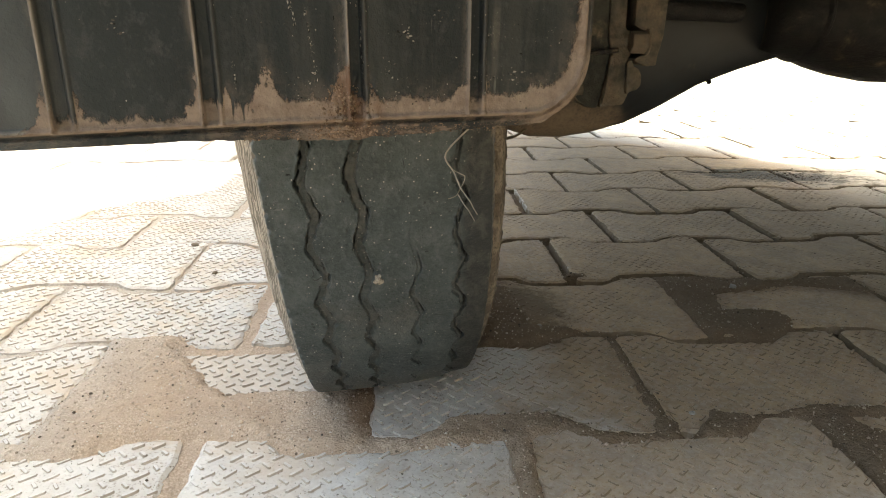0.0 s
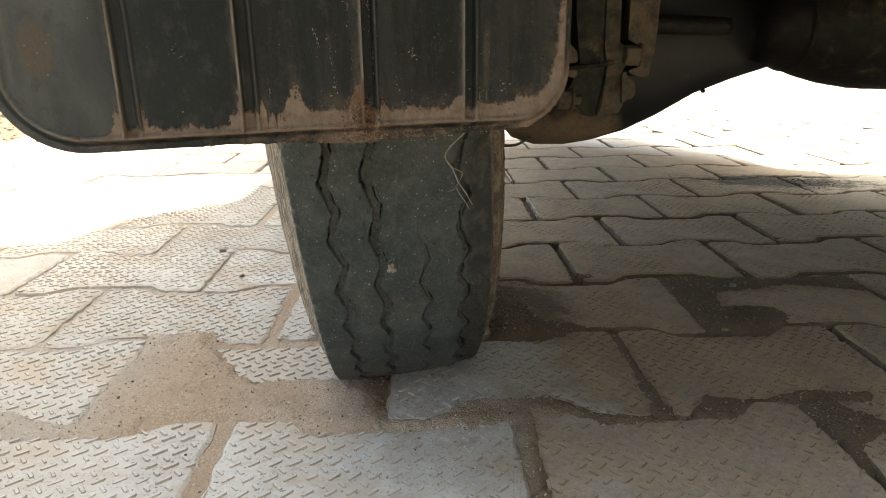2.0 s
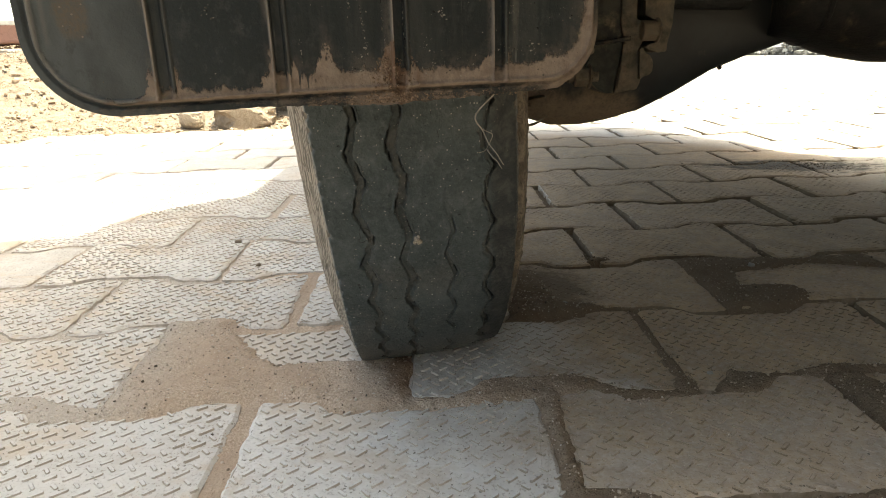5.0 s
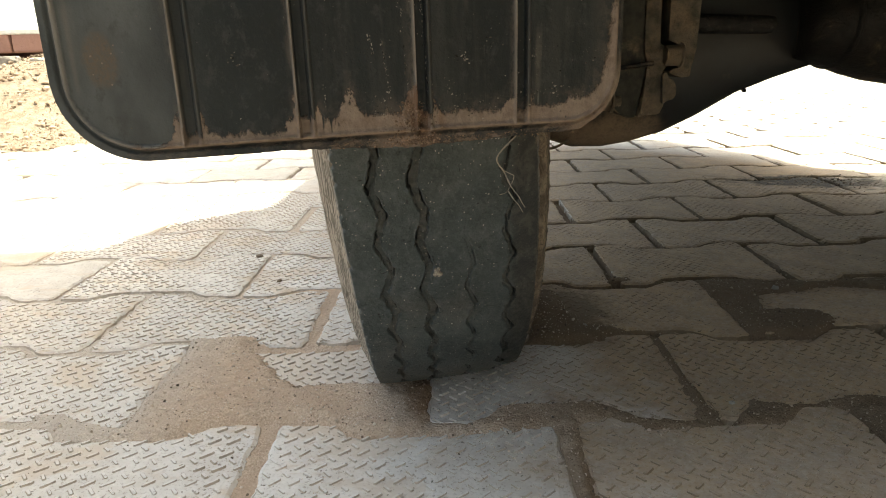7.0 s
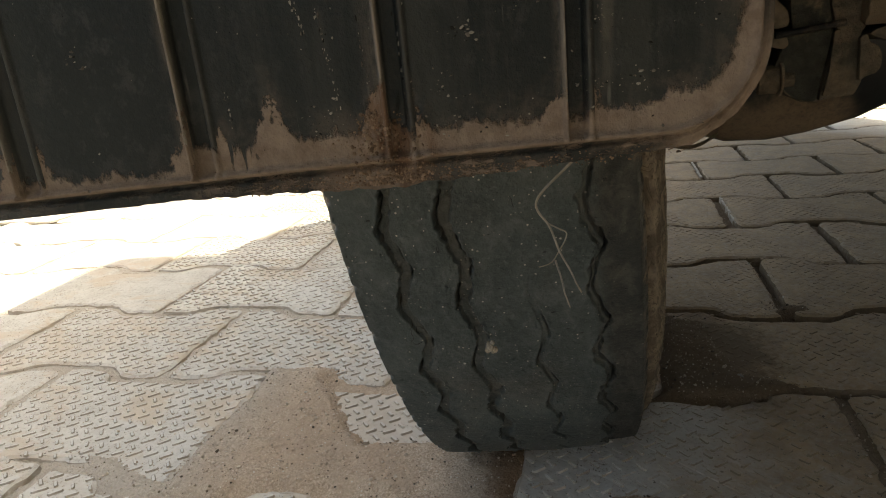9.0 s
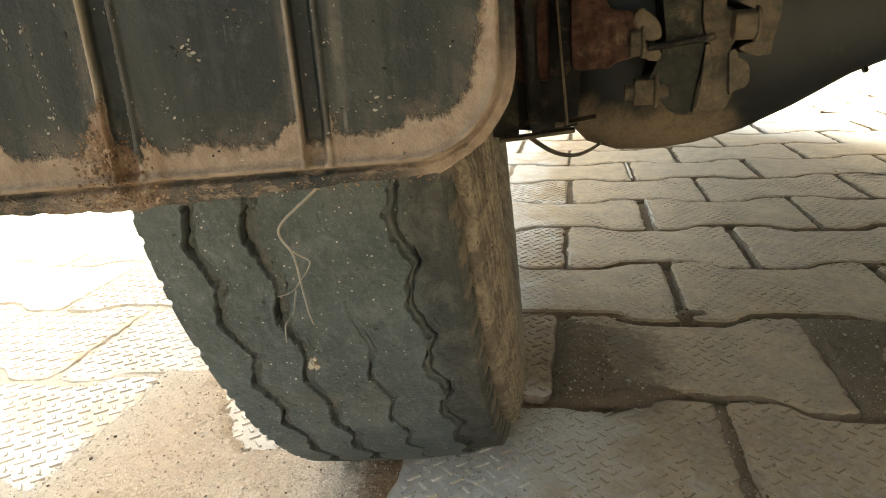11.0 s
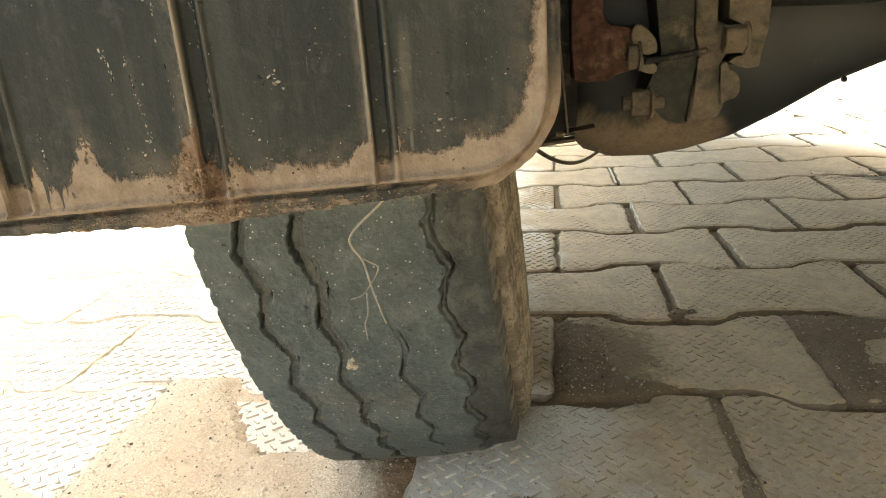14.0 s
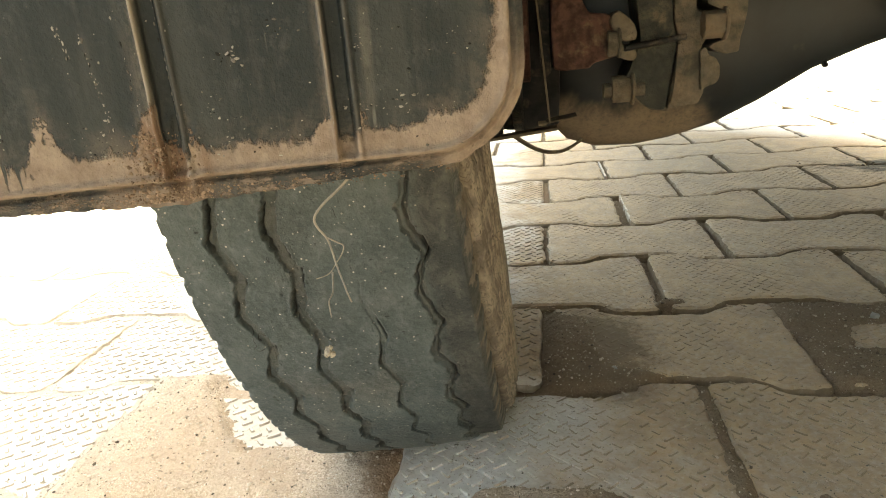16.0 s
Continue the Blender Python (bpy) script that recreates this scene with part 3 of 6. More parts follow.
def grain_material():
    """Mixed sand: mostly tan, some dark, a few nearly white; browner under the vehicle."""
    n = Nodes("sand_grain")
    who = n.island()
    tone = n.mix(n.ramp(who, 0.15, 0.85), (0.33, 0.248, 0.180), (0.64, 0.520, 0.405))
    tone = n.mix(n.math("LESS_THAN", who, 0.16), tone, (0.105, 0.078, 0.055))
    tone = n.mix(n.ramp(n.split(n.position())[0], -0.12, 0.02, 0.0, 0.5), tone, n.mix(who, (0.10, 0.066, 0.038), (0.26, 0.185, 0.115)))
    tone = n.mix(n.math("GREATER_THAN", who, n.ramp(n.split(n.position())[0], -0.14, -0.08, 0.93, 0.985)), tone, (0.64, 0.56, 0.46))
    return n.done(tone, 0.9, specular=0.3)


def plain(name, tone, rough=0.7, scale=60.0, spread=0.25, metal=0.0):
    n = Nodes(name)
    grain = n.noise(n.position(), scale, 4.0, 0.65)
    color = n.mix(n.ramp(grain, 0.3, 0.7), tuple(c * (1 - spread) for c in tone), tuple(min(1, c * (1 + spread)) for c in tone))
    return n.done(color, rough, n.bump(grain, 0.3, 0.004), metal)


M = dict(
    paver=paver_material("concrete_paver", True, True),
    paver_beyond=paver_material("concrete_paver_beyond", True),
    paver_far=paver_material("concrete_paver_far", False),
    sand=sand_material(),
    tread=tread_material(),
    sidewall=sidewall_material(),
    flap=flap_material(),
    fleck=fleck_material(),
    clodded=stone_material("rusty_mud", (0.080, 0.052, 0.034), (0.195, 0.138, 0.096), True),
    axle=dirty_metal("black_axle_paint", (0.0036, 0.0052, 0.0066), (0.0078, 0.0110, 0.0136), dust=0.0, metal=0.0, rough=0.5, scale=14.0),
    diff=dirty_metal("dusty_differential", (0.006, 0.006, 0.006), (0.014, 0.013, 0.011), dust=0.30, metal=0.0, rough=0.55, scale=30.0),
    cast=dirty_metal("dusty_casting", (0.050, 0.044, 0.033), (0.105, 0.090, 0.067), dust=0.7, metal=0.1, rough=0.75),
    rust=dirty_metal("rusty_steel", (0.038, 0.018, 0.0145), (0.090, 0.044, 0.033), dust=0.30, metal=0.1, rough=0.85, scale=60.0),
    cast_dark=dirty_metal("oily_casting", (0.020, 0.021, 0.016), (0.042, 0.041, 0.032), dust=0.30, metal=0.1, rough=0.6),
    bolt=dirty_metal("dusty_bolt", (0.085, 0.073, 0.055), (0.165, 0.138, 0.102), dust=0.8, metal=0.3, rough=0.7),
    plate=dirty_metal("dark_plate", (0.006, 0.006, 0.006), (0.016, 0.015, 0.014), dust=0.22, metal=0.1, rough=0.55),
    body=plain("painted_sheet", (0.05, 0.14, 0.08), 0.45, 8.0, 0.1),
    rim=plain("rim_steel", (0.25, 0.25, 0.25), 0.5, 30.0, 0.2, 0.6),
    earth=earth_material(),
    stone=stone_material("pale_stone", (0.20, 0.18, 0.155), (0.40, 0.365, 0.315)),
    clod=stone_material("tan_clod", (0.19, 0.140, 0.098), (0.38, 0.315, 0.245)),
    gravel=stone_material("gravel_stone", (0.17, 0.118, 0.080), (0.40, 0.315, 0.238), True),
    dirt=stone_material("dark_dirt", (0.10, 0.080, 0.062), (0.19, 0.152, 0.118), True),
    grain=grain_material(),
    brick=stone_material("red_brick", (0.19, 0.095, 0.075), (0.33, 0.19, 0.150)),
    grit=plain("pale_grit", (0.26, 0.22, 0.17), 0.9, 900.0, 0.45),
    fibre=plain("dry_root", (0.20, 0.175, 0.140), 0.8, 300.0, 0.2),
    grass=plain("grass_blades", (0.22, 0.26, 0.09), 0.6, 50.0, 0.3),
    mortar=plain("pale_mortar", (0.54, 0.45, 0.355), 0.95, 150.0, 0.25),
    pale_cement=plain("pale_cement", (0.55, 0.53, 0.49), 0.9, 30.0, 0.15),
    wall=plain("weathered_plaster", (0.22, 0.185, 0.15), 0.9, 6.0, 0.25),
    white=plain("white_paint", (0.75, 0.75, 0.74), 0.5, 40.0, 0.06),
    grey=stone_material("grey_rubble", (0.085, 0.085, 0.082), (0.25, 0.245, 0.235), True),
)


# ---------------------------------------------------------------- mesh helpers
def smooth(bm):
    for face in bm.faces:
        face.smooth = True
    return bm


def part(name, bm, material, parent=None, label="", m=None):
    """Links a bmesh as one object, under a parent where one is given."""
    mesh = bpy.data.meshes.new(name)
    bmesh.ops.recalc_face_normals(bm, faces=bm.faces)
    bm.to_mesh(mesh)
    bm.free()
    mesh.materials.append(material)
    ob = new(name, mesh)
    ob.parent = parent
    if m is not None:
        ob.matrix_basis = m
    return tagged(ob, label)


def grid_part(name, points, material, parent=None, label="", m=None, wrap=False, shaded=True):
    """A sheet from an array of rows of points."""
    rows, cols = points.shape[:2]
    i, j = np.meshgrid(np.arange(rows if wrap else rows - 1), np.arange(cols - 1), indexing="ij")
    a, b = i * cols + j, ((i + 1) % rows) * cols + j
    faces = np.stack([a, a + 1, b + 1, b], -1).reshape(-1, 4)
    mesh = bpy.data.meshes.new(name)
    mesh.from_pydata(points.reshape(-1, 3).tolist(), [], faces.tolist())
    mesh.update()
    mesh.polygons.foreach_set("use_smooth", np.full(len(faces), shaded))
    mesh.materials.append(material)
    ob = new(name, mesh)
    ob.parent = parent
    if m is not None:
        ob.matrix_basis = m
    return tagged(ob, label)


def lathe(profile, steps=64, axis="X"):
    """A turned solid: rows of (along the axis, radius)."""
    bm = bmesh.new()
    rings = []
    for a, r in profile:
        ring = []
        for k in range(steps):
            t = 2 * math.pi * k / steps
            c, s = r * math.cos(t), r * math.sin(t)
            ring.append(bm.verts.new({"X": (a, c, s), "Y": (s, a, c), "Z": (c, s, a)}[axis]))
        rings.append(ring)
    for one, two in zip(rings, rings[1:]):
        for k in range(steps):
            bm.faces.new((one[k], one[(k + 1) % steps], two[(k + 1) % steps], two[k]))
    bm.faces.new(rings[0])
    bm.faces.new(rings[-1])
    return smooth(bm)


def block(size, bevel=0.002, segments=2):
    bm = bmesh.new()
    bmesh.ops.create_cube(bm, size=1.0)
    bmesh.ops.scale(bm, vec=size, verts=bm.verts)
    bmesh.ops.bevel(bm, geom=bm.edges[:], offset=bevel, segments=segments, affect="EDGES", profile=0.5)
    return bm


def prism(outline, depth, bevel=0.002):
    """A plate: an outline in x and z, pulled along y from 0 to depth, with rounded edges."""
    bm = bmesh.new()
    face = bm.faces.new([bm.verts.new((x, 0, z)) for x, z in outline])
    out = bmesh.ops.extrude_face_region(bm, geom=[face])
    bmesh.ops.translate(bm, vec=(0, depth, 0), verts=[v for v in out["geom"] if isinstance(v, bmesh.types.BMVert)])
    if bevel:
        bmesh.ops.bevel(bm, geom=bm.edges[:], offset=bevel, segments=2, affect="EDGES", profile=0.5)
    return bm


def roughen(bm, amount, scale, seed=0.0):
    for v in bm.verts:
        q = v.co * scale + Vector((seed, seed * 1.7, seed * 2.3))
        v.co += noise.noise_vector(q) * amount
    return bm


def tube(points, radius, material, name, parent=None, label="", m=None):
    """A thin round strand along points."""
    curve = bpy.data.curves.new(name, "CURVE")
    curve.dimensions, curve.bevel_depth, curve.bevel_resolution = "3D", radius, 2
    line = curve.splines.new("NURBS")
    line.points.add(len(points) - 1)
    for k, q in enumerate(points):
        line.points[k].co = (*q, 1)
        line.points[k].radius = 1.0 - 0.5 * k / len(points)
    line.use_endpoint_u, line.order_u = True, 3
    curve.materials.append(material)
    temp = new(name, curve)
    mesh = bpy.data.meshes.new_from_object(temp.evaluated_get(bpy.context.evaluated_depsgraph_get()))
    bpy.data.objects.remove(temp)
    ob = new(name, mesh)
    ob.parent = parent
    if m is not None:
        ob.matrix_basis = m
    return tagged(ob, label)


def soft_step(x, low, high):
    t = np.clip((x - low) / (high - low), 0, 1)
    return t * t * (3 - 2 * t)


def waves(x, y, scale, seed=0):
    """Cheap smooth unevenness of about -1 to 1 over arrays."""
    rng = np.random.RandomState(seed)
    out = 0 * x
    for k in range(7):
        angle, rate, phase = rng.uniform(0, 6.28), scale * rng.uniform(0.5, 1.9), rng.uniform(0, 6.28)
        out = out + np.sin((x * math.cos(angle) + y * math.sin(angle)) * rate + phase + 1.3 * np.sin((y * math.cos(angle) - x * math.sin(angle)) * rate * 0.7 + phase))
    return out / 4.0


# ---------------------------------------------------------------- ground
PERIOD, PITCH, SWING = 0.2, 0.13, 0.009


def seam(x, row):
    """The y of the stepped line between a row and the next one: high at the row's own joints, low at the next row's."""
    t = (x / PERIOD - (0.5 if row % 2 == 0 else 0.0)) % 1.0
    t = min(t, 1.0 - t)
    lift = min(1.0, max(-1.0, (0.25 - t) / 0.055))
    return (row - 1) * PITCH - SWING + SWING * lift


def paver_outline(row, col, gap=0.0036):
    """The dumbbell outline of one paver, between joint col and the next one of its row."""
    left = (col + (0.5 if row % 2 == 0 else 0.0)) * PERIOD
    stops = [0.0, 0.039, 0.061, 0.139, 0.161, 0.2]
    xs = [left + s for s in stops]
    xs[0], xs[-1] = xs[0] + gap, xs[-1] - gap
    low = [(x, seam(min(max(x, left + 1e-4), left + PERIOD - 1e-4), row - 1) + gap) for x in xs]
    high = [(x, seam(min(max(x, left + 1e-4), left + PERIOD - 1e-4), row) - gap) for x in xs]
    return low + high[::-1]


def worn_outline(outline, wear, rng, step=0.0055):
    """The outline with rounded corners and a crumbled, uneven edge."""
    pts = np.array(outline)
    fine = []
    for one, two in zip(pts, np.roll(pts, -1, 0)):
        count = max(1, int(round(np.hypot(*(two - one)) / step)))
        fine += [one + (two - one) * k / count for k in range(count)]
    fine = np.array(fine)
    for _ in range(2):
        fine = 0.25 * np.roll(fine, 1, 0) + 0.5 * fine + 0.25 * np.roll(fine, -1, 0)
    ragged = rng.normal(0, wear, len(fine))
    ragged = 0.35 * np.roll(ragged, 1) + ragged + 0.35 * np.roll(ragged, -1)
    chips = rng.uniform(0, 1, len(fine)) ** 14 * 0.0030
    return fine, ragged - chips


def paver_rings(outline, wear, rng, step=0.0055):
    """Vertices of a paver's rings from the foot to the top, and the centre."""
    pts, ragged = worn_outline(outline, wear, rng, step)
    mid = np.array(outline).mean(0)
    along = np.roll(pts, -1, 0) - np.roll(pts, 1, 0)
    out = np.c_[along[:, 1], -along[:, 0]] / np.hypot(along[:, 0], along[:, 1])[:, None]
    rings = []
    for inset, share, z in ((0.0, 0.0, -0.05), (0.0, 0.5, -0.005), (0.0010, 1.0, -0.0016), (0.0034, 1.0, 0.0)):
        ring = pts + out * (ragged * share - inset)[:, None]
        rings.append(np.c_[ring - mid, np.full(len(pts), z) + (rng.normal(0, 0.0002, len(pts)) if z > -0.01 else 0.0)])
    return mid, rings


def add_dashes(verts, faces, outline, mid, fresh, rng):
    """Low cast dashes in two directions over a paver's top, worn away in places. Gives how far each vertex is raised."""
    raised = [0.0] * len(verts)
    verts = verts.tolist()
    low, high = np.min(outline, 0), np.max(outline, 0)
    turn = rng.normal(0, 0.02)
    patch = rng.uniform(0, 50, 2)
    ring = [(-1.0, 0.0), (-0.80, -1.0), (0.80, -1.0), (1.0, 0.0), (0.80, 1.0), (-0.80, 1.0)]
    for i in range(int((high[0] - low[0]) / 0.0125) + 2):
        for j in range(int((high[1] - low[1]) / 0.0145) + 2):
            for way in (0, 1):
                x = low[0] + 0.0125 * (i + 0.5 * way) - mid[0]
                y = low[1] + 0.0145 * (j + 0.5 * way) - mid[1]
                x, y = x - turn * y + rng.normal(0, 0.0003), y + turn * x + rng.normal(0, 0.0003)
                inside = inside_by(np.array([x + mid[0]]), np.array([y + mid[1]]), outline)[0]
                wear = (0.80 if fresh > 0.5 else 0.45) + (0.6 if fresh > 0.5 else 1.1) * noise.noise(Vector((x * 20 + patch[0], y * 20 + patch[1], 0.3))) + rng.normal(0, 0.18)
                tall = (0.0011 if way == 0 else 0.0009) * min(1.0, fresh * (0.40 + 1.1 * wear))
                if inside < 0.0035 or tall < 0.00012:
                    continue
                angle = radians(40 if way == 0 else -46) + rng.normal(0, 0.05)
                half, wide = (0.0049 if way == 0 else 0.0040) * rng.uniform(0.80, 1.08), 0.0013 * rng.uniform(0.85, 1.25)
                half = min(half, inside - 0.0008)
                c, s = math.cos(angle), math.sin(angle)
                first = len(verts)
                for size, z in ((1.0, -0.0003), (0.55, tall)):
                    for u, v in ring:
                        u, v = u * half * (size * 0.25 + 0.75), v * wide * size
                        verts.append((x + u * c - v * s, y + u * s + v * c, z))
                        raised.append(1.0 if z > 0 else 0.0)
                for k in range(6):
                    n = (k + 1) % 6
                    faces.append((first + k, first + n, first + 6 + n, first + 6 + k))
                faces.append(tuple(range(first + 6, first + 12)))
    return verts, faces, raised


def paver_mesh(rings):
    count = len(rings[0])
    faces = []
    for k in range(len(rings) - 1):
        for j in range(count):
            a, b = k * count + j, k * count + (j + 1) % count
            faces.append((a, b, b + count, a + count))
    faces.append(tuple(range((len(rings) - 1) * count, len(rings) * count)))
    return np.concatenate(rings), faces


pavement = tagged(new("pavement"), "dusty grey interlocking concrete paving with sand in its joints", "pavement", kind="structure")

# the sheet of sand under and between the pavers, heaped where it lies over them
HEAPS = []


def drift(height, *corners):
    """A low drift of sand: its height over the pavers and its outline."""
    HEAPS.append((list(corners), height))


# beside the tyre
drift(0.0042, (-0.404, 0.004), (-0.352, 0.006), (-0.356, -0.016), (-0.312, -0.072), (-0.294, -0.089), (-0.244, -0.088), (-0.212, -0.078), (-0.192, -0.078), (-0.193, -0.154), (-0.234, -0.153), (-0.283, -0.132), (-0.333, -0.134), (-0.366, -0.154), (-0.4, -0.147))
# along the seam before the drift
drift(0.0022, (-0.48, -0.117), (-0.452, -0.122), (-0.425, -0.136), (-0.402, -0.146), (-0.404, -0.155), (-0.435, -0.152), (-0.459, -0.136))
# at the near edge
drift(0.004, (-0.25, -0.264), (-0.114, -0.262), (-0.09, -0.3), (-0.25, -0.315))
# under the tyre and along its seam
drift(0.003, (-0.193, -0.142), (-0.164, -0.144), (-0.143, -0.121), (-0.068, -0.12), (-0.046, -0.138), (-0.01, -0.148), (0.002, -0.158), (-0.048, -0.16), (-0.068, -0.142), (-0.098, -0.148), (-0.165, -0.158), (-0.193, -0.155))
# in the near cross joint
drift(0.0034, (-0.104, -0.144), (-0.092, -0.148), (-0.093, -0.242), (-0.053, -0.252), (-0.065, -0.29), (-0.108, -0.29))
# in the joint beyond
drift(0.0026, (-0.004, -0.008), (0.005, -0.009), (0.005, -0.119), (0.006, -0.155), (-0.014, -0.152), (-0.007, -0.112))
# on the far paver edge
drift(0.003, (0.036, -0.121), (0.054, -0.126), (0.117, -0.119), (0.165, -0.122), (0.15, -0.137), (0.078, -0.131), (0.044, -0.158), (0.014, -0.152))
# at the near right corner
drift(0.003, (-0.05, -0.264), (0.019, -0.258), (0.07, -0.251), (0.1, -0.25), (0.125, -0.3), (0.008, -0.276), (-0.045, -0.276))
# in the last cross joint
drift(0.003, (0.098, -0.132), (0.12, -0.132), (0.152, -0.165), (0.114, -0.19), (0.1, -0.21))
# in the hollow behind the tyre
drift(0.0034, (0.084, 0.128), (0.21, 0.113), (0.29, 0.118), (0.29, 0.07), (0.219, 0.096), (0.131, 0.072), (0.122, 0.042), (0.172, 0.036), (0.17, 0.006), (0.143, -0.016), (0.086, -0.012))
# beside the inner sidewall
drift(0.003, (-0.098, 0.118), (-0.068, 0.108), (-0.056, 0.02), (-0.015, 0.004), (-0.045, -0.013), (-0.106, -0.017))
# by the mortar
drift(0.002, (-0.01, 0.142), (0.02, 0.14), (0.022, 0.124), (-0.01, 0.122))


def inside_by(x, y, corners):
    """The distance by which points lie inside a convex or nearly convex outline."""
    best, sign = np.full(x.shape, 9.0), np.zeros(x.shape, bool)
    for (ax, ay), (bx, by) in zip(corners, corners[1:] + corners[:1]):
        t = np.clip(((x - ax) * (bx - ax) + (y - ay) * (by - ay)) / ((bx - ax) ** 2 + (by - ay) ** 2), 0, 1)
        best = np.minimum(best, np.hypot(x - ax - t * (bx - ax), y - ay - t * (by - ay)))
        sign ^= ((ay > y) != (by > y)) & (x < (bx - ax) * (y - ay) / (by - ay + 1e-12) + ax)
    return np.where(sign, best, -best)


def sand_height(x, y):
    z = -0.0042 - 0.0048 * soft_step(x, -0.16, -0.05) + 0.0014 * soft_step(-x, 0.20, 0.32) + 0.0012 * waves(x, y, 60.0, 3) + 0.0006 * waves(x, y, 260.0, 4)
    for corners, height in HEAPS:
        d = inside_by(x, y, corners) + 0.0022 * waves(x, y, 90.0, 7) + 0.0016 * waves(x, y, 300.0, 8)
        z = z + (height + 0.0008 * waves(x, y, 130.0, 9) + 0.0004 * waves(x, y, 420.0, 10) - z) * soft_step(d, -0.009, 0.008)
    return z


def sand_sheet(x0, x1, y0, y1, step, sink=0.0):
    gx, gy = np.meshgrid(np.arange(x0, x1 + step / 2, step), np.arange(y0, y1 + step / 2, step), indexing="ij")
    gz = sand_height(gx, gy) + np.random.RandomState(2).normal(0, 0.00032, gx.shape)
    near = (gx > -0.61) & (gx < 0.43) & (gy > -0.35) & (gy < 0.33)
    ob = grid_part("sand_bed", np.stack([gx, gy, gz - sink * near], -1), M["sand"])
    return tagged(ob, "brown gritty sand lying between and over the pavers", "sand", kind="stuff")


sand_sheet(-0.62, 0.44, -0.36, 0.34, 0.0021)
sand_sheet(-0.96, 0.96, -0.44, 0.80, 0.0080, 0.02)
# the wide ground beyond
far_x = np.r_[-400, -120, -40, -14, np.arange(-6, 8.01, 0.14), 14, 40, 120, 400]
far_y = np.r_[-400, -120, -40, -10, -4, np.arange(-2, 9.01, 0.14), 14, 40, 120, 400]
gx, gy = np.meshgrid(far_x, far_y, indexing="ij")


def bank(x, y):
    """The rough dirt ground behind the paving, on the one side."""
    start = 1.42 + 0.14 * (x + 0.95)
    side = soft_step(-x, -0.05, 0.45)
    climb = soft_step(y - start + 0.06 * waves(x, y, 6.0, 11), -0.04, 0.85)
    high = 0.12 + 0.15 * soft_step(-x, 1.0, 1.7)
    fall = 1.0 - 0.9 * soft_step(y, 2.04, 2.30) * soft_step(x, -1.66, -1.56)
    return fall * side * climb * (high + 0.020 * waves(x, y, 5.0, 12) + 0.012 * waves(x, y, 14.0, 13))


near_hole = (np.abs(gx) < 0.9) & (gy > -0.4) & (gy < 0.75)
gz = -0.010 + bank(gx, gy) - np.where(near_hole, 0.06, 0.0)
tagged(grid_part("ground", np.stack([gx, gy, gz], -1), M["earth"]), "pale dry earth with stones, rising into a rough bank", "ground", kind="structure")

# ---------------------------------------------------------------- the vehicle: wheel
rickshaw = tagged(new("electric_rickshaw"), "parked rickshaw, black dusty underside, worn rear tyre and mud flap", "rickshaw")
AXLE = Vector((-0.2076, 0.0268, 0.2376))
RADIUS, HALF = 0.2599, 0.0521
WHEEL = Matrix.Translation(AXLE) @ pose(0, 0, 0, 0, -4.40, 5.88)


def flatten(q):
    """Lets the loaded tyre spread on the ground."""
    height = q @ np.array(WHEEL.to_3x3())[2] + AXLE.z
    under = np.maximum(0.0008 - height, 0)
    q[..., 2] += under
    q[..., 0] += np.sign(q[..., 0]) * under * 0.22
    return q


GROOVES = ((-0.0325, 0.0020, 0.0022, 0.0022, 1), (-0.0118, 0.0022, 0.0026, 0.0023, 2), (0.0120, 0.0011, 0.0018, 0.0021, 3), (0.0332, 0.0015, 0.0026, 0.0022, 4))


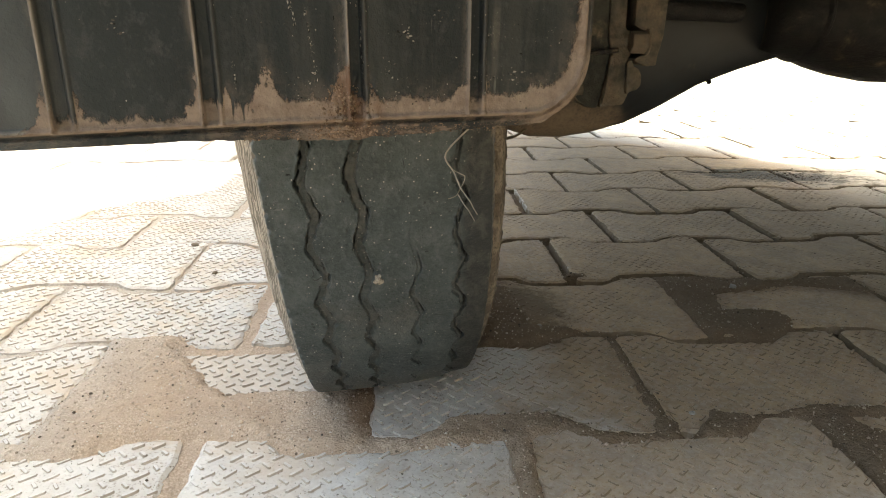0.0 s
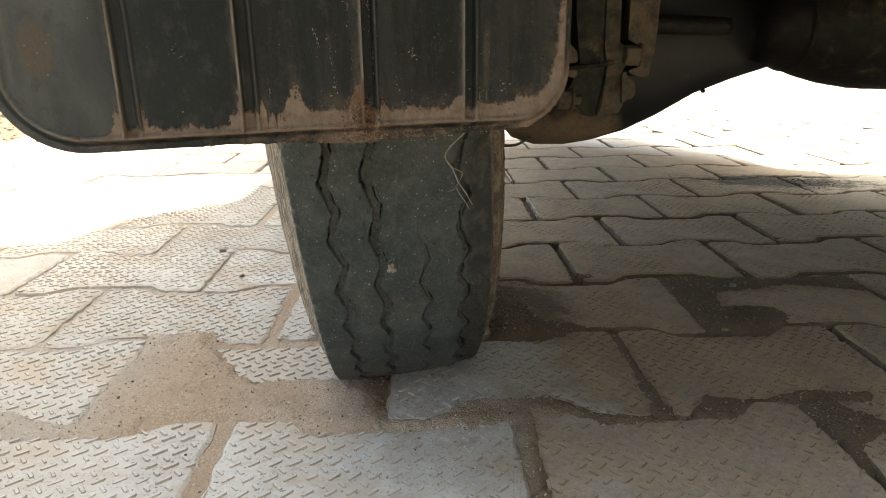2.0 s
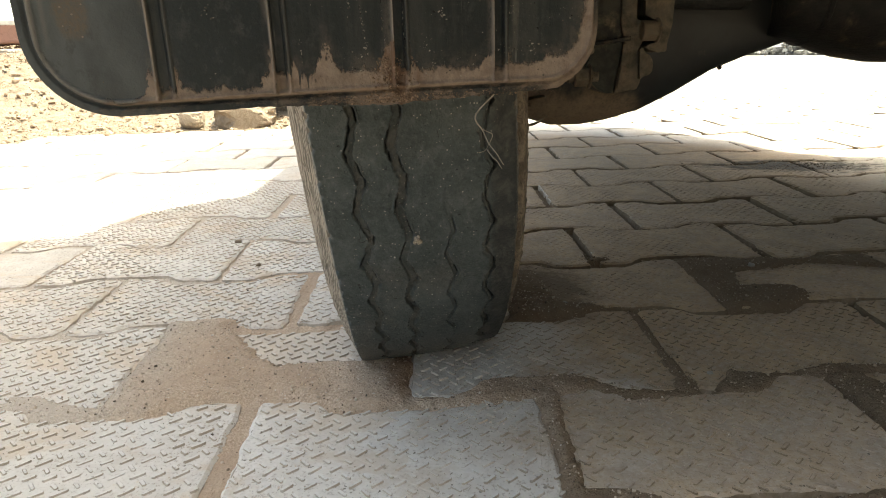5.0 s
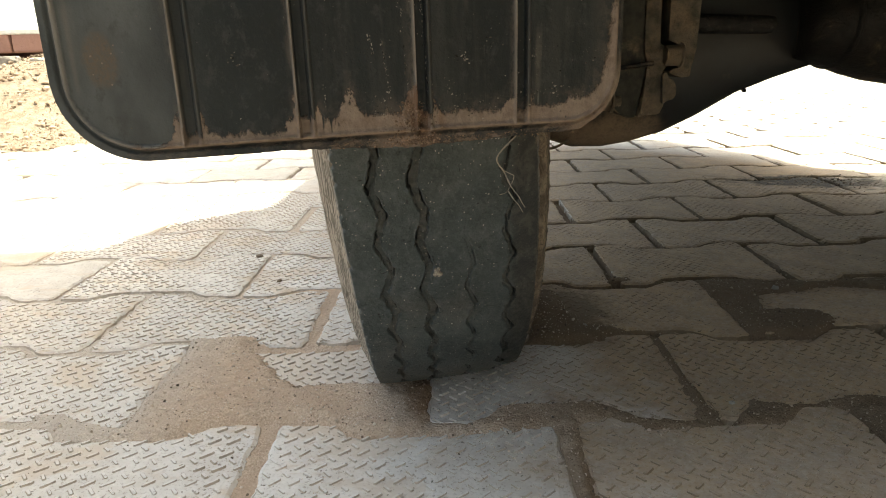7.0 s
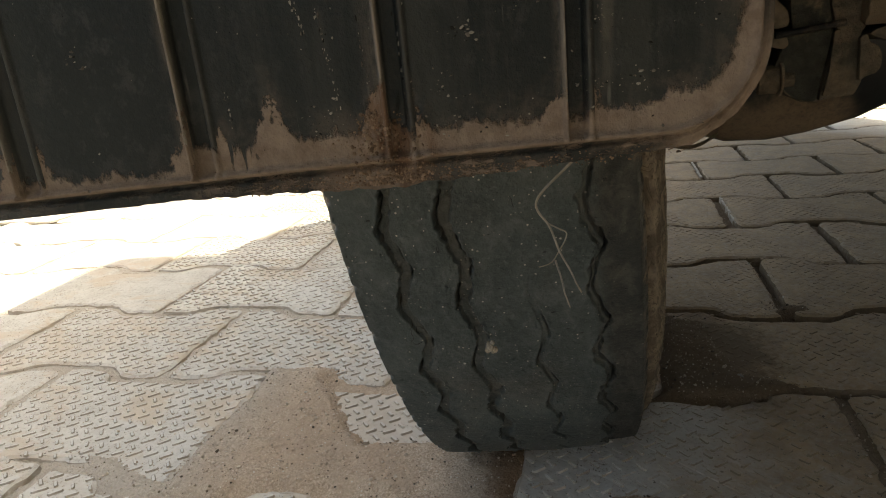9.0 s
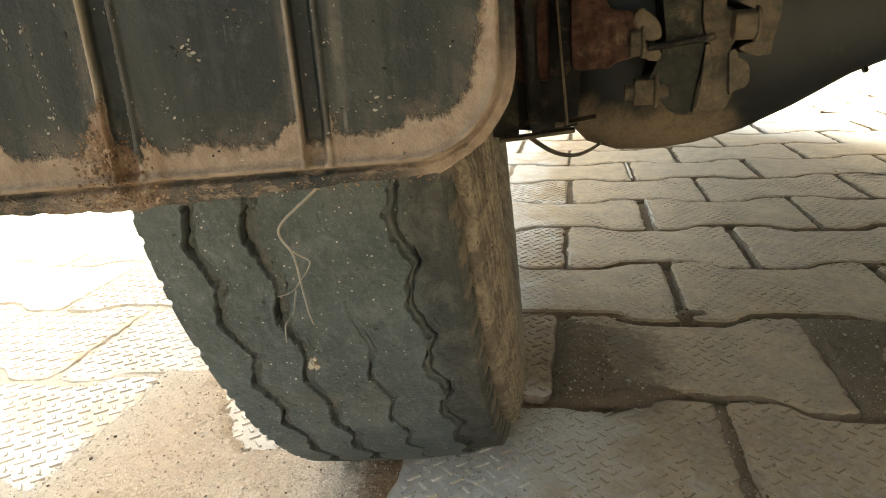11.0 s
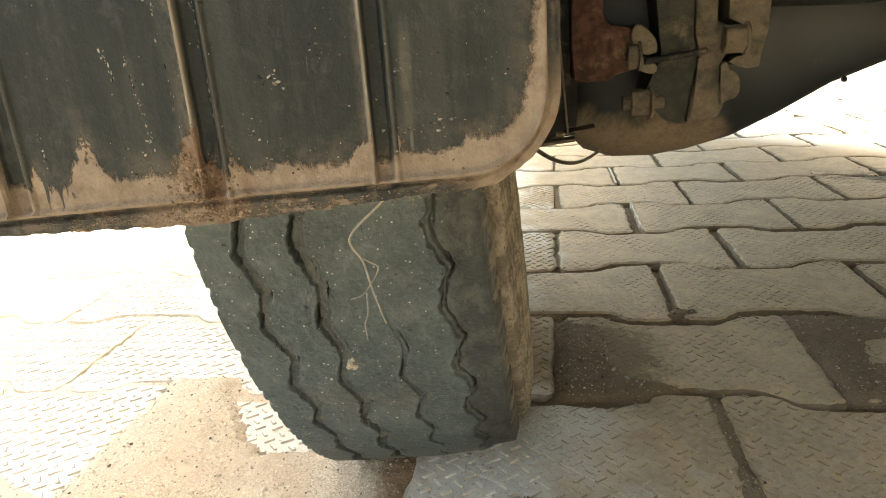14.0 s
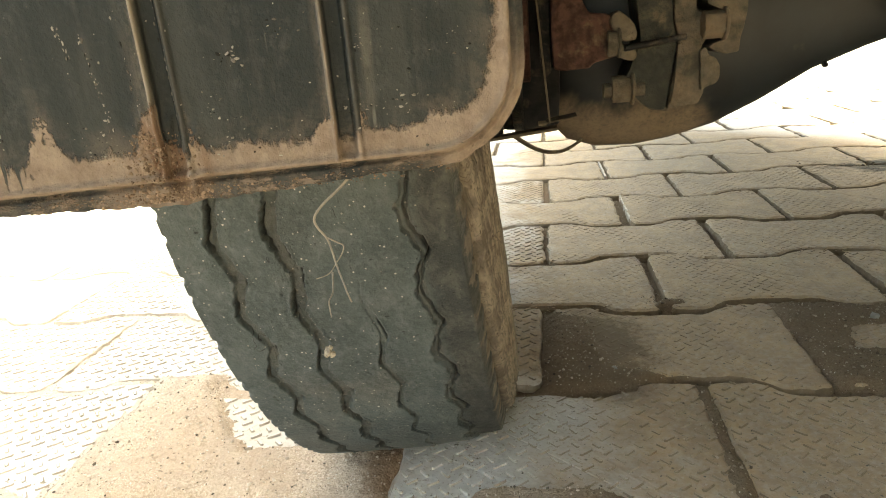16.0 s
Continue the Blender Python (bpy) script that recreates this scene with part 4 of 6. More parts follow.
def tyre_tread():
    """The worn tread, finest on the arc that faces the yard and along the grooves."""
    turn = np.r_[np.linspace(-1.80, 0.16, 1040, endpoint=False), np.linspace(0.16, 2 * math.pi - 1.80, 160, endpoint=False)] % (2 * math.pi)
    fine = [np.arange(place - 0.0056, place + 0.0056, 0.00024) for place, *_ in GROOVES]
    across = np.unique(np.r_[np.linspace(-HALF, HALF, 110), np.linspace(-HALF, -HALF + 0.003, 10), np.linspace(HALF - 0.004, HALF, 10), *fine]) / HALF
    a, s = np.meshgrid(turn, across, indexing="ij")
    x = s * HALF
    arc = a * RADIUS
    inner, outer = soft_step(s, 0.92, 0.985), soft_step(-s, 0.975, 1.0)
    drop = 0.0022 * s**2 + 0.0060 * inner + 0.0075 * soft_step(s, 0.975, 1.0) + 0.0034 * outer
    r = RADIUS - drop + 0.0004 * waves(arc, x, 90.0, 21) + 0.00010 * waves(arc, x, 700.0, 22)
    turns = 48
    swing_at = np.cos(turns * (a + radians(15.5)) + 0.22 * np.sin(turns * a * 2 + 1.0))
    wiggle = swing_at
    low = np.where(a > math.pi, 2 * math.pi - a, -a)
    for place, wide, deep, swing, seed in GROOVES:
        centre = place + swing * wiggle + 0.0007 * waves(arc, 0 * arc, 170.0, seed) + 0.00022 * waves(arc, 0 * arc, 900.0, seed + 5)
        width = wide * (1 + 0.28 * waves(arc, 0 * arc, 260.0, seed + 30) + 0.20 * waves(arc, 0 * arc, 1100.0, seed + 35))
        if seed == 4:
            # torn all along
            width = width * (1 + 0.35 * waves(arc, 0 * arc, 620.0, 77))
            centre = centre + 0.0006 * waves(arc, 0 * arc, 520.0, 78)
        live = np.clip((0.95 if seed < 3 else 0.75) + 0.40 * waves(arc, 0 * arc, 60.0, seed + 50), 0.12, 1.2)
        if seed == 3:
            live = live * soft_step(low, 0.25, 0.60)
        off = x - centre
        if seed == 4:
            # the edge beyond the last groove is worn lower
            r = r - 0.0020 * soft_step(off, 0.0, 0.0010)
        r = r - deep * live * soft_step(-np.abs(off) / np.maximum(width, 3e-4), -1.15, -0.80)
        # a crumbled floor, and cracks torn open along the groove's two edges in turn
        r = r - 0.0006 * live * np.clip(waves(arc, x, 800.0, seed + 80), 0, 1) * soft_step(-np.abs(off) / np.maximum(width, 3e-4), -1.0, -0.6)
        for way in (-1, 1):
            torn = soft_step(way * np.sin(turns * (a + radians(15.5)) + 0.9) + 0.8 * waves(arc, 0 * arc, 300.0, seed + 90 + way), 0.25, 0.95)
            r = r - 0.0042 * live * torn * np.exp(-(((off - way * width * 0.93) / 0.00036) ** 2))
            # rubber lifted beside the tear
            r = r + 0.0005 * live * torn * np.exp(-(((off - way * (width * 0.93 + 0.0011)) / 0.0006) ** 2))
    # cuts and crumbs in the rubber
    r = r - 0.0009 * soft_step(waves(arc * 2.0, x * 4.0, 700.0, 41), 1.15, 1.30)
    # chips along the shoulders
    chip = soft_step(waves(arc, s * 0.02, 330.0, 9) + 0.6 * np.sin(arc * 2 * math.pi / 0.0085), 0.1, 0.7) * soft_step(np.abs(s), 0.94, 0.99)
    r = r - np.where(s > 0, 0.0013, 0.0006) * chip
    x = x + np.where(s > 0, -0.0007, 0.0010) * chip
    return flatten(np.stack([x, -r * np.cos(a), r * np.sin(a)], -1))


def tyre_side(way):
    """A sidewall with fine moulded rings, and torn, scalloped rubber round its shoulder."""
    turn = np.r_[np.linspace(-1.80, 0.50, 900, endpoint=False), np.linspace(0.50, 2 * math.pi - 1.80, 160, endpoint=False)] % (2 * math.pi)
    bulge = [(0.0525, 0.2448), (0.0545, 0.2440), (0.0562, 0.2425), (0.0570, 0.2395), (0.0592, 0.2360), (0.0598, 0.2310), (0.0618, 0.2270), (0.0628, 0.2180), (0.0635, 0.2050), (0.0618, 0.1900), (0.0570, 0.1750), (0.0495, 0.1630), (0.0430, 0.1550)]
    edge = [(0.0485, 0.2528), (0.0508, 0.2544), (0.0521, 0.2534), (0.0532, 0.2500), (0.0545, 0.2460)] if way < 0 else [(0.0470, 0.2430), (0.0505, 0.2445)]
    line = np.array(edge + (bulge[2:] if way < 0 else bulge))
    t = np.r_[0, np.cumsum(np.hypot(*np.diff(line, axis=0).T))]
    at_t = np.r_[np.linspace(0, 0.040, 74), np.linspace(0.042, t[-1], 26)]
    px, pr = np.interp(at_t, t, line[:, 0]), np.interp(at_t, t, line[:, 1])
    a, r = np.meshgrid(turn, pr, indexing="ij")
    x = np.repeat(px[None, :], len(turn), 0)
    arc = a * RADIUS
    band = soft_step(r, 0.228, 0.236) * soft_step(-r, -0.2530, -0.2500)
    leaf = np.abs(((arc + 0.35 * (r - 0.24)) / 0.0165 + 0.25 * waves(arc, 0 * arc, 40.0, 71)) % 1.0 - 0.5) * 2
    scallop = soft_step(leaf - (0.252 - r) / 0.016 * 0.9, -0.25, 0.25)
    rings = np.sin(r * 2 * math.pi / 0.0021) * 0.5 + 0.5 * np.sin(r * 2 * math.pi / 0.0009 + 3 * waves(arc, r, 60.0, 72))
    x = x + band * ((0.0006 if way > 0 else 0.0004) * scallop + 0.0004 * waves(arc, r, 420.0, 73)) + 0.00030 * rings * soft_step(-r, -0.250, -0.246) + 0.0003 * waves(arc, r, 150.0, 74)
    x = x - 0.0010 * band * soft_step(waves(arc * 0.35, r, 900.0, 75), 0.75, 1.05)
    return flatten(np.stack([way * x, -r * np.cos(a), r * np.sin(a)], -1))


wheel = tagged(new("rear_wheel"), "worn rear wheel")
wheel.parent, wheel.matrix_basis = rickshaw, WHEEL
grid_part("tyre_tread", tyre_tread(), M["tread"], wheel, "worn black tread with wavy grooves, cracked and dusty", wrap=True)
grid_part("tyre_sidewall", tyre_side(-1), M["sidewall"], wheel, "muddy tyre sidewall", wrap=True)
grid_part("tyre_sidewall", tyre_side(1), M["sidewall"], wheel, "muddy tyre sidewall", wrap=True)
clump = bmesh.new()
for dx, dz, size, seed in ((0, 0, 0.0015, 1), (0.0014, -0.0008, 0.0012, 2), (-0.0011, -0.0013, 0.0011, 3), (0.0006, 0.0014, 0.0010, 4), (-0.0008, 0.0010, 0.0008, 5), (0.0007, -0.0021, 0.0008, 6)):
    made = bmesh.ops.create_icosphere(clump, subdivisions=2, radius=size, matrix=Matrix.Translation((dx, 0.0003 * seed - 0.001, dz)))
    for v in made["verts"]:
        v.co += noise.noise_vector(v.co * 900 + Vector((seed, 0, 0))) * 0.0004
pebble = part("pebble", clump, M["grit"], None, "small clump of pale grit stuck in a tyre groove", pose(-0.1810, -0.2168, 0.1348))
tagged(pebble, category="pebble")
part("rim", lathe([(-0.044, 0.150), (-0.046, 0.158), (-0.040, 0.158), (-0.034, 0.146), (-0.010, 0.140), (-0.006, 0.060), (0.006, 0.060), (0.012, 0.140), (0.034, 0.146), (0.040, 0.158), (0.046, 0.158), (0.044, 0.150)]), M["rim"], wheel)

# ---------------------------------------------------------------- the vehicle: mud flap
FOOT = 0.2121
FLAP = Matrix(((0.968, -0.252, 0, -0.1485), (0.252, 0.968, 0, -0.280), (0, 0, 1, FOOT), (0, 0, 0, 1)))
FLAP_LEFT, FLAP_RIGHT, FLAP_TOP = -0.1590, 0.0473, 0.330
RIBS = (-0.1200, -0.0810, -0.0377, 0.0012)


def flap_foot(u):
    """The lower outline, with its two rounded corners."""
    z = 0 * u
    for edge, r, way in ((FLAP_LEFT, 0.028, 1), (FLAP_RIGHT, 0.024, -1)):
        d = np.clip((u - edge) * way, 0, r)
        z = np.maximum(z, r - np.sqrt(np.maximum(r * r - (r - d) ** 2, 0)))
    return z


def flap_inside(u, z):
    """The distance from the rounded outline."""
    inside = np.minimum(np.minimum(u - FLAP_LEFT, FLAP_RIGHT - u), z)
    for cx, cz, r, way in ((FLAP_LEFT + 0.028, 0.028, 0.028, -1), (FLAP_RIGHT - 0.024, 0.024, 0.024, 1)):
        at_corner = ((u - cx) * way > 0) & (z < cz)
        inside = np.where(at_corner, r - np.hypot(u - cx, z - cz), inside)
    return inside


def bell(d, half):
    return soft_step(-np.abs(d) / half, -1.0, -0.25)


def flap_relief(u, z):
    """How far the face stands out, and where its ridges run."""
    inside = flap_inside(u, z)
    rim = bell(inside - 0.0048, 0.0008)
    h = -0.0014 * soft_step(-inside, -0.0044, -0.0034) - 0.0022 * soft_step(-inside, -0.0032, 0.0) * soft_step(u, 0.0, 0.03) + 0.0014 * rim - 0.0012 * bell(inside - 0.0032, 0.0009)
    ridge = 0.7 * rim
    live = soft_step(inside, 0.0038, 0.0054)
    for at_u in RIBS:
        d = u - at_u
        h = h + live * (0.0018 * bell(d, 0.0008) + 0.0008 * bell(d - 0.0053, 0.0012) - 0.0020 * soft_step(-np.abs(d - 0.0026), -0.0026, -0.0014))
        ridge = np.maximum(ridge, live * np.maximum(bell(d, 0.0007), 0.10 * bell(d - 0.0053, 0.0010)))
    # clods of dried mud on one rib and along the foot
    clod = np.clip(waves(u, z, 500.0, 31) + 0.4 * waves(u, z, 1100.0, 32), 0, 1.5)
    h = h + 0.0018 * clod * soft_step(-np.abs(u + 0.036), -0.010, -0.003) * soft_step(-z, -0.030, -0.006)
    return h, ridge


def mud_flap():
    t = np.linspace(0, math.pi / 2, 30)
    ends = 0.03 * (1 - np.cos(t))
    u = np.unique(np.r_[FLAP_LEFT + ends, np.arange(FLAP_LEFT + 0.0305, FLAP_RIGHT - 0.0305, 0.0003), FLAP_RIGHT - ends[::-1]])
    low = flap_foot(u)
    low = low + (0.00035 * waves(u, 0 * u, 420.0, 33) + 0.0003 * waves(u, 0 * u, 1300.0, 34)) * soft_step(u, -0.12, -0.06) - 0.0020 * soft_step(-np.abs(u + 0.035), -0.05, 0.0)
    k = np.linspace(0, 1, 190)[None, :] ** 1.6
    uu = np.repeat(u[:, None], k.shape[1], 1)
    zz = low[:, None] + (FLAP_TOP - low[:, None]) * k
    h, ridge = flap_relief(uu, zz)
    back = np.stack([uu, 0 * uu + 0.0045, zz], -1)
    points = np.concatenate([back[:, :1], np.stack([uu, -h, zz], -1), back[:, ::-1]], 1)
    points[..., 2] += 0.0105 * np.minimum(points[..., 0] + 0.030, 0.0)
    none = 0 * uu
    values = [np.concatenate([none[:, :1], value, none], 1) for value in (ridge, zz - low[:, None], flap_inside(uu, zz))]
    return points, dict(zip(("ridge", "rise", "inside"), values))


flap_points, flap_values = mud_flap()
flap = grid_part("mud_flap", flap_points, M["flap"], rickshaw, "black ribbed rubber mud flap, foot caked with brown mud", FLAP)
for key, values in flap_values.items():
    flap.data.attributes.new(key, "FLOAT", "POINT").data.foreach_set("value", values.ravel().astype(np.float32))


def face_height(u, z):
    h, _ = flap_relief(np.array([[u]]), np.array([[z]]))
    return float(h[0, 0])


def stuck_lumps(name, spots, material, label):
    """Small lumps stuck on the flap's face, joined: rows of u, z, width, height, thickness, turn."""
    bm = bmesh.new()
    for k, (u, z, wide, tall, thick, turn) in enumerate(spots):
        place = pose(u, -face_height(u, z), z, 0, turn, 0) @ Matrix.Diagonal((wide, thick, tall, 1))
        made = bmesh.ops.create_icosphere(bm, subdivisions=1, radius=0.5, matrix=place)
        for v in made["verts"]:
            v.co += noise.noise_vector(v.co * 1500 + Vector((k, 0, 0))) * min(wide, tall) * 0.30
    return part(name, bm, material, flap, label)


# dried splashes: scattered, in clusters, and strung along a few upright runs
rng = np.random.RandomState(41)
spots = []
for _ in range(340):
    u, z = rng.uniform(-0.150, 0.040), 0.006 + 0.085 * rng.rand()
    if rng.rand() > (0.30 if u < -0.080 else 1.0):
        continue
    size = 0.00018 + 0.00042 * rng.rand() ** 4
    spots.append((u, z, size, size * rng.uniform(0.8, 1.8), size * 0.45, rng.uniform(-30, 30)))
for cu, cz, spread, many, big in ((-0.1010, 0.0319, 0.0016, 12, 0.0012), (-0.0203, 0.0293, 0.0020, 26, 0.0013), (-0.0078, 0.0352, 0.0026, 16, 0.0011), (-0.0240, 0.0182, 0.0020, 18, 0.0009), (-0.0400, 0.0468, 0.0026, 14, 0.0012), (0.0087, 0.0293, 0.0018, 18, 0.0013), (0.0077, 0.0165, 0.0022, 22, 0.0014), (0.0182, 0.0168, 0.0015, 12, 0.0014), (0.0120, 0.0250, 0.0040, 14, 0.0010), (0.0321, 0.0286, 0.0030, 12, 0.0008), (-0.0520, 0.0150, 0.0030, 26, 0.0010), (-0.0310, 0.0135, 0.0050, 24, 0.0009), (-0.0150, 0.0125, 0.0050, 22, 0.0009), (0.0200, 0.0140, 0.0080, 26, 0.0008)):
    for _ in range(many):
        size = 0.0002 + 0.62 * big * rng.rand() ** 3
        spots.append((cu + rng.normal(0, spread), max(cz + rng.normal(0, spread * 0.7), 0.006), size * rng.uniform(0.9, 1.6), size * 0.8, size * 0.5, rng.uniform(-40, 40)))
for u0, z0, u1, z1, many, big in ((-0.0544, 0.0394, -0.0526, 0.0318, 16, 0.0011), (-0.0495, 0.0370, -0.0474, 0.0160, 40, 0.0008), (-0.0712, 0.0222, -0.0708, 0.0143, 16, 0.0006), (-0.0430, 0.0600, -0.0405, 0.0200, 30, 0.0011), (-0.0345, 0.0550, -0.0330, 0.0180, 40, 0.0010), (-0.0290, 0.0640, -0.0284, 0.0480, 12, 0.0007)):
    for _ in range(many):
        t = rng.rand()
        size = 0.0002 + 0.6 * big * rng.rand() ** 3
        spots.append((u0 + (u1 - u0) * t + rng.normal(0, 0.0003), z0 + (z1 - z0) * t, size * 0.8, size * rng.uniform(1.0, 2.4), size * 0.45, rng.uniform(-12, 12)))
tagged(stuck_lumps("splashed_mud", spots, M["fleck"], "dried pale splashes of mud"), kind="stuff")
# crumbs of rusty mud heaped where a rib meets the foot, fewer along the lip
spots = []
for _ in range(1300):
    z = -0.0012 + 0.016 * rng.rand() ** 1.8
    u = -0.0395 + rng.normal(0, 0.0048 * (1.25 - z * 55)) + 0.10 * (0.006 - z)
    size = 0.00022 + 0.0010 * rng.rand() ** 5
    spots.append((u, z, size, size * rng.uniform(0.7, 1.2), size * 0.75, rng.uniform(0, 90)))
for _ in range(420):
    u = rng.uniform(-0.070, 0.030)
    size = 0.0002 + 0.0005 * rng.rand() ** 4
    spots.append((u, -0.0012 + 0.0030 * rng.rand(), size * 1.4, size * 0.9, size * 0.7, rng.uniform(-20, 20)))
tagged(stuck_lumps("caked_mud", spots, M["clodded"], "crumbling rust-brown mud"), kind="stuff")

# a dry root caught under the flap, its strands hanging away from the tyre
root = tube([(-0.1462, -0.2765, 0.2120), (-0.1492, -0.2772, 0.2092), (-0.1528, -0.2800, 0.2064), (-0.1550, -0.2820, 0.2036), (-0.1541, -0.2820, 0.2010), (-0.1520, -0.2822, 0.1987), (-0.1508, -0.2834, 0.1958), (-0.1498, -0.2850, 0.1933), (-0.1483, -0.2876, 0.1915), (-0.1467, -0.2901, 0.1896), (-0.1459, -0.2912, 0.1878), (-0.1447, -0.2924, 0.1861)], 0.00034, M["fibre"], "root_fibre", None, "pale dry root fibre hanging from the mud flap")
tagged(root, category="root")
for thick, path in (
    (0.00020, [(-0.1520, -0.2822, 0.1987), (-0.1496, -0.2826, 0.1975), (-0.1482, -0.2825, 0.1969), (-0.1480, -0.2827, 0.1961), (-0.1487, -0.2834, 0.1944), (-0.1498, -0.2847, 0.1930), (-0.1508, -0.2861, 0.1913), (-0.1522, -0.2874, 0.1906), (-0.1541, -0.2880, 0.1904)]),
    (0.00024, [(-0.1505, -0.2862, 0.1912), (-0.1497, -0.2890, 0.1900), (-0.1487, -0.2925, 0.1888), (-0.1483, -0.2955, 0.1889), (-0.1480, -0.2985, 0.1889), (-0.1473, -0.3002, 0.1878), (-0.1466, -0.3018, 0.1866)]),
):
    tube(path, thick, M["fibre"], "strand", root)

# ---------------------------------------------------------------- the vehicle: axle and spring clamp
axle = tagged(new("rear_axle"), "black rear axle under road dust")
axle.parent, axle.matrix_basis = rickshaw, Matrix.Translation((-0.0013, 0.0, 0.0016))


def turned(profile, centre, flat):
    bm = lathe(profile, 72)
    for v in bm.verts:
        v.co = Vector((v.co.x, v.co.y * flat, v.co.z)) + centre
    return bm


housing = part("axle_housing", turned([(-0.125, 0.030), (-0.104, 0.052), (-0.095, 0.074), (-0.082, 0.088), (-0.062, 0.0945), (-0.036, 0.0950), (-0.012, 0.0915), (0.018, 0.0835), (0.047, 0.070), (0.080, 0.0515), (0.112, 0.0395), (0.146, 0.029), (0.180, 0.027), (0.300, 0.027)], Vector((0, 0.060, 0.249)), 0.40), M["axle"], axle, "black flared axle housing, brown dust low down")
part("bolt", turned([(-0.0012, 0.0016), (-0.0008, 0.0020), (0.0008, 0.0020), (0.0012, 0.0016)], Vector((0.085, 0.050, 0.2005)), 1.6), M["plate"], axle)
diff = part("differential", turned([(0.120, 0.028), (0.136, 0.032), (0.150, 0.0375), (0.166, 0.0435), (0.184, 0.0485), (0.210, 0.0530), (0.270, 0.0560), (0.340, 0.0560), (0.400, 0.050), (0.440, 0.030)], Vector((0.003, 0.050, 0.254)), 1.35), M["diff"], axle, "round black differential casing, scuffed")
part("flange", turned([(0.1440, 0.0345), (0.1455, 0.0372), (0.1475, 0.0380), (0.1490, 0.0365)], Vector((0.003, 0.050, 0.254)), 1.35), M["plate"], axle, "worn flange edge")

clamp = tagged(new("spring_clamp"), "dusty cast spring clamp with bolts beside the wheel")
clamp.parent, clamp.matrix_basis = rickshaw, axle.matrix_basis.copy()


def at(x, y, z, rx=0, ry=0, rz=0):
    return pose(x, y, z, rx, ry, rz)


def hexagon(length, r, bevel=0.0008):
    """A bolt head or nut along x."""
    bm = bmesh.new()
    rings = [[bm.verts.new((x, r * math.cos(math.pi * k / 3), r * math.sin(math.pi * k / 3))) for k in range(6)] for x in (0, length)]
    for k in range(6):
        bm.faces.new((rings[0][k], rings[0][(k + 1) % 6], rings[1][(k + 1) % 6], rings[1][k]))
    bm.faces.new(rings[0]), bm.faces.new(rings[1])
    bmesh.ops.bevel(bm, geom=bm.edges[:], offset=bevel, segments=2, affect="EDGES", profile=0.5)
    return bm


def rod(length, r, thread=False):
    rows = [(0, r * 0.8), (0.0006, r)]
    if thread:
        for k in range(int(length / 0.0012)):
            rows += [(0.0006 + k * 0.0012, r), (0.0012 + k * 0.0012, r * 0.88)]
    rows += [(length - 0.0006, r), (length, r * 0.8)]
    return lathe(rows, 24)


def forged(outline, depth, bevel, rough=0.0006, seed=0.0):
    """A rounded forging or casting from its front outline in x and z."""
    bm = prism(outline, depth, 0)
    bmesh.ops.bevel(bm, geom=[e for e in bm.edges if abs(e.verts[0].co.y - e.verts[1].co.y) > 1e-6], offset=bevel * 0.5, segments=3, affect="EDGES", profile=0.5, clamp_overlap=True)
    front = [e for e in bm.edges if e.verts[0].co.y < 1e-6 and e.verts[1].co.y < 1e-6]
    bmesh.ops.bevel(bm, geom=front, offset=bevel, segments=4, affect="EDGES", profile=0.5, clamp_overlap=True)
    return smooth(roughen(bm, rough, 150.0, seed))


# rusty forged boss with its ear, bolt and nuts
part("boss", forged([(-0.0923, 0.330), (-0.0921, 0.2377), (-0.0911, 0.2153), (-0.0851, 0.2140), (-0.0710, 0.2145), (-0.0688, 0.2175), (-0.0614, 0.2187), (-0.0540, 0.2205), (-0.0540, 0.2385), (-0.0606, 0.2435), (-0.0712, 0.2453), (-0.0739, 0.2508), (-0.0740, 0.330)], 0.045, 0.0030), M["rust"], clamp, "rusty red forged boss", at(0, -0.026, 0))
part("ear", forged([(-0.0596, 0.2387), (-0.0582, 0.2433), (-0.0552, 0.2449), (-0.0510, 0.2423), (-0.0461, 0.2373), (-0.0445, 0.2319), (-0.0452, 0.2283), (-0.0506, 0.2274), (-0.0549, 0.2289)], 0.020, 0.0022, 0.0004, 1.0), M["bolt"], clamp, "dusty forged ear", at(0, -0.028, 0))
part("ear", forged([(-0.0549, 0.2265), (-0.0506, 0.2262), (-0.0451, 0.2223), (-0.0444, 0.2193), (-0.0464, 0.2169), (-0.0510, 0.2178), (-0.0547, 0.2198)], 0.020, 0.0018, 0.0004, 2.0), M["bolt"], clamp, "", at(0, -0.028, 0))
part("bolt_head", hexagon(0.0058, 0.0076), M["bolt"], clamp, "dusty hexagon bolt head", at(-0.0611, -0.027, 0.2273, 12))
part("washer", lathe([(0, 0.0080), (0.0004, 0.0085), (0.0014, 0.0085), (0.0018, 0.0080)], 32), M["bolt"], clamp, "", at(-0.0553, -0.026, 0.2273))
part("clamp_bolt", rod(0.034, 0.0019, True), M["plate"], clamp, "threaded clamp bolt", at(-0.0520, -0.0285, 0.2241, 0, -6.5))
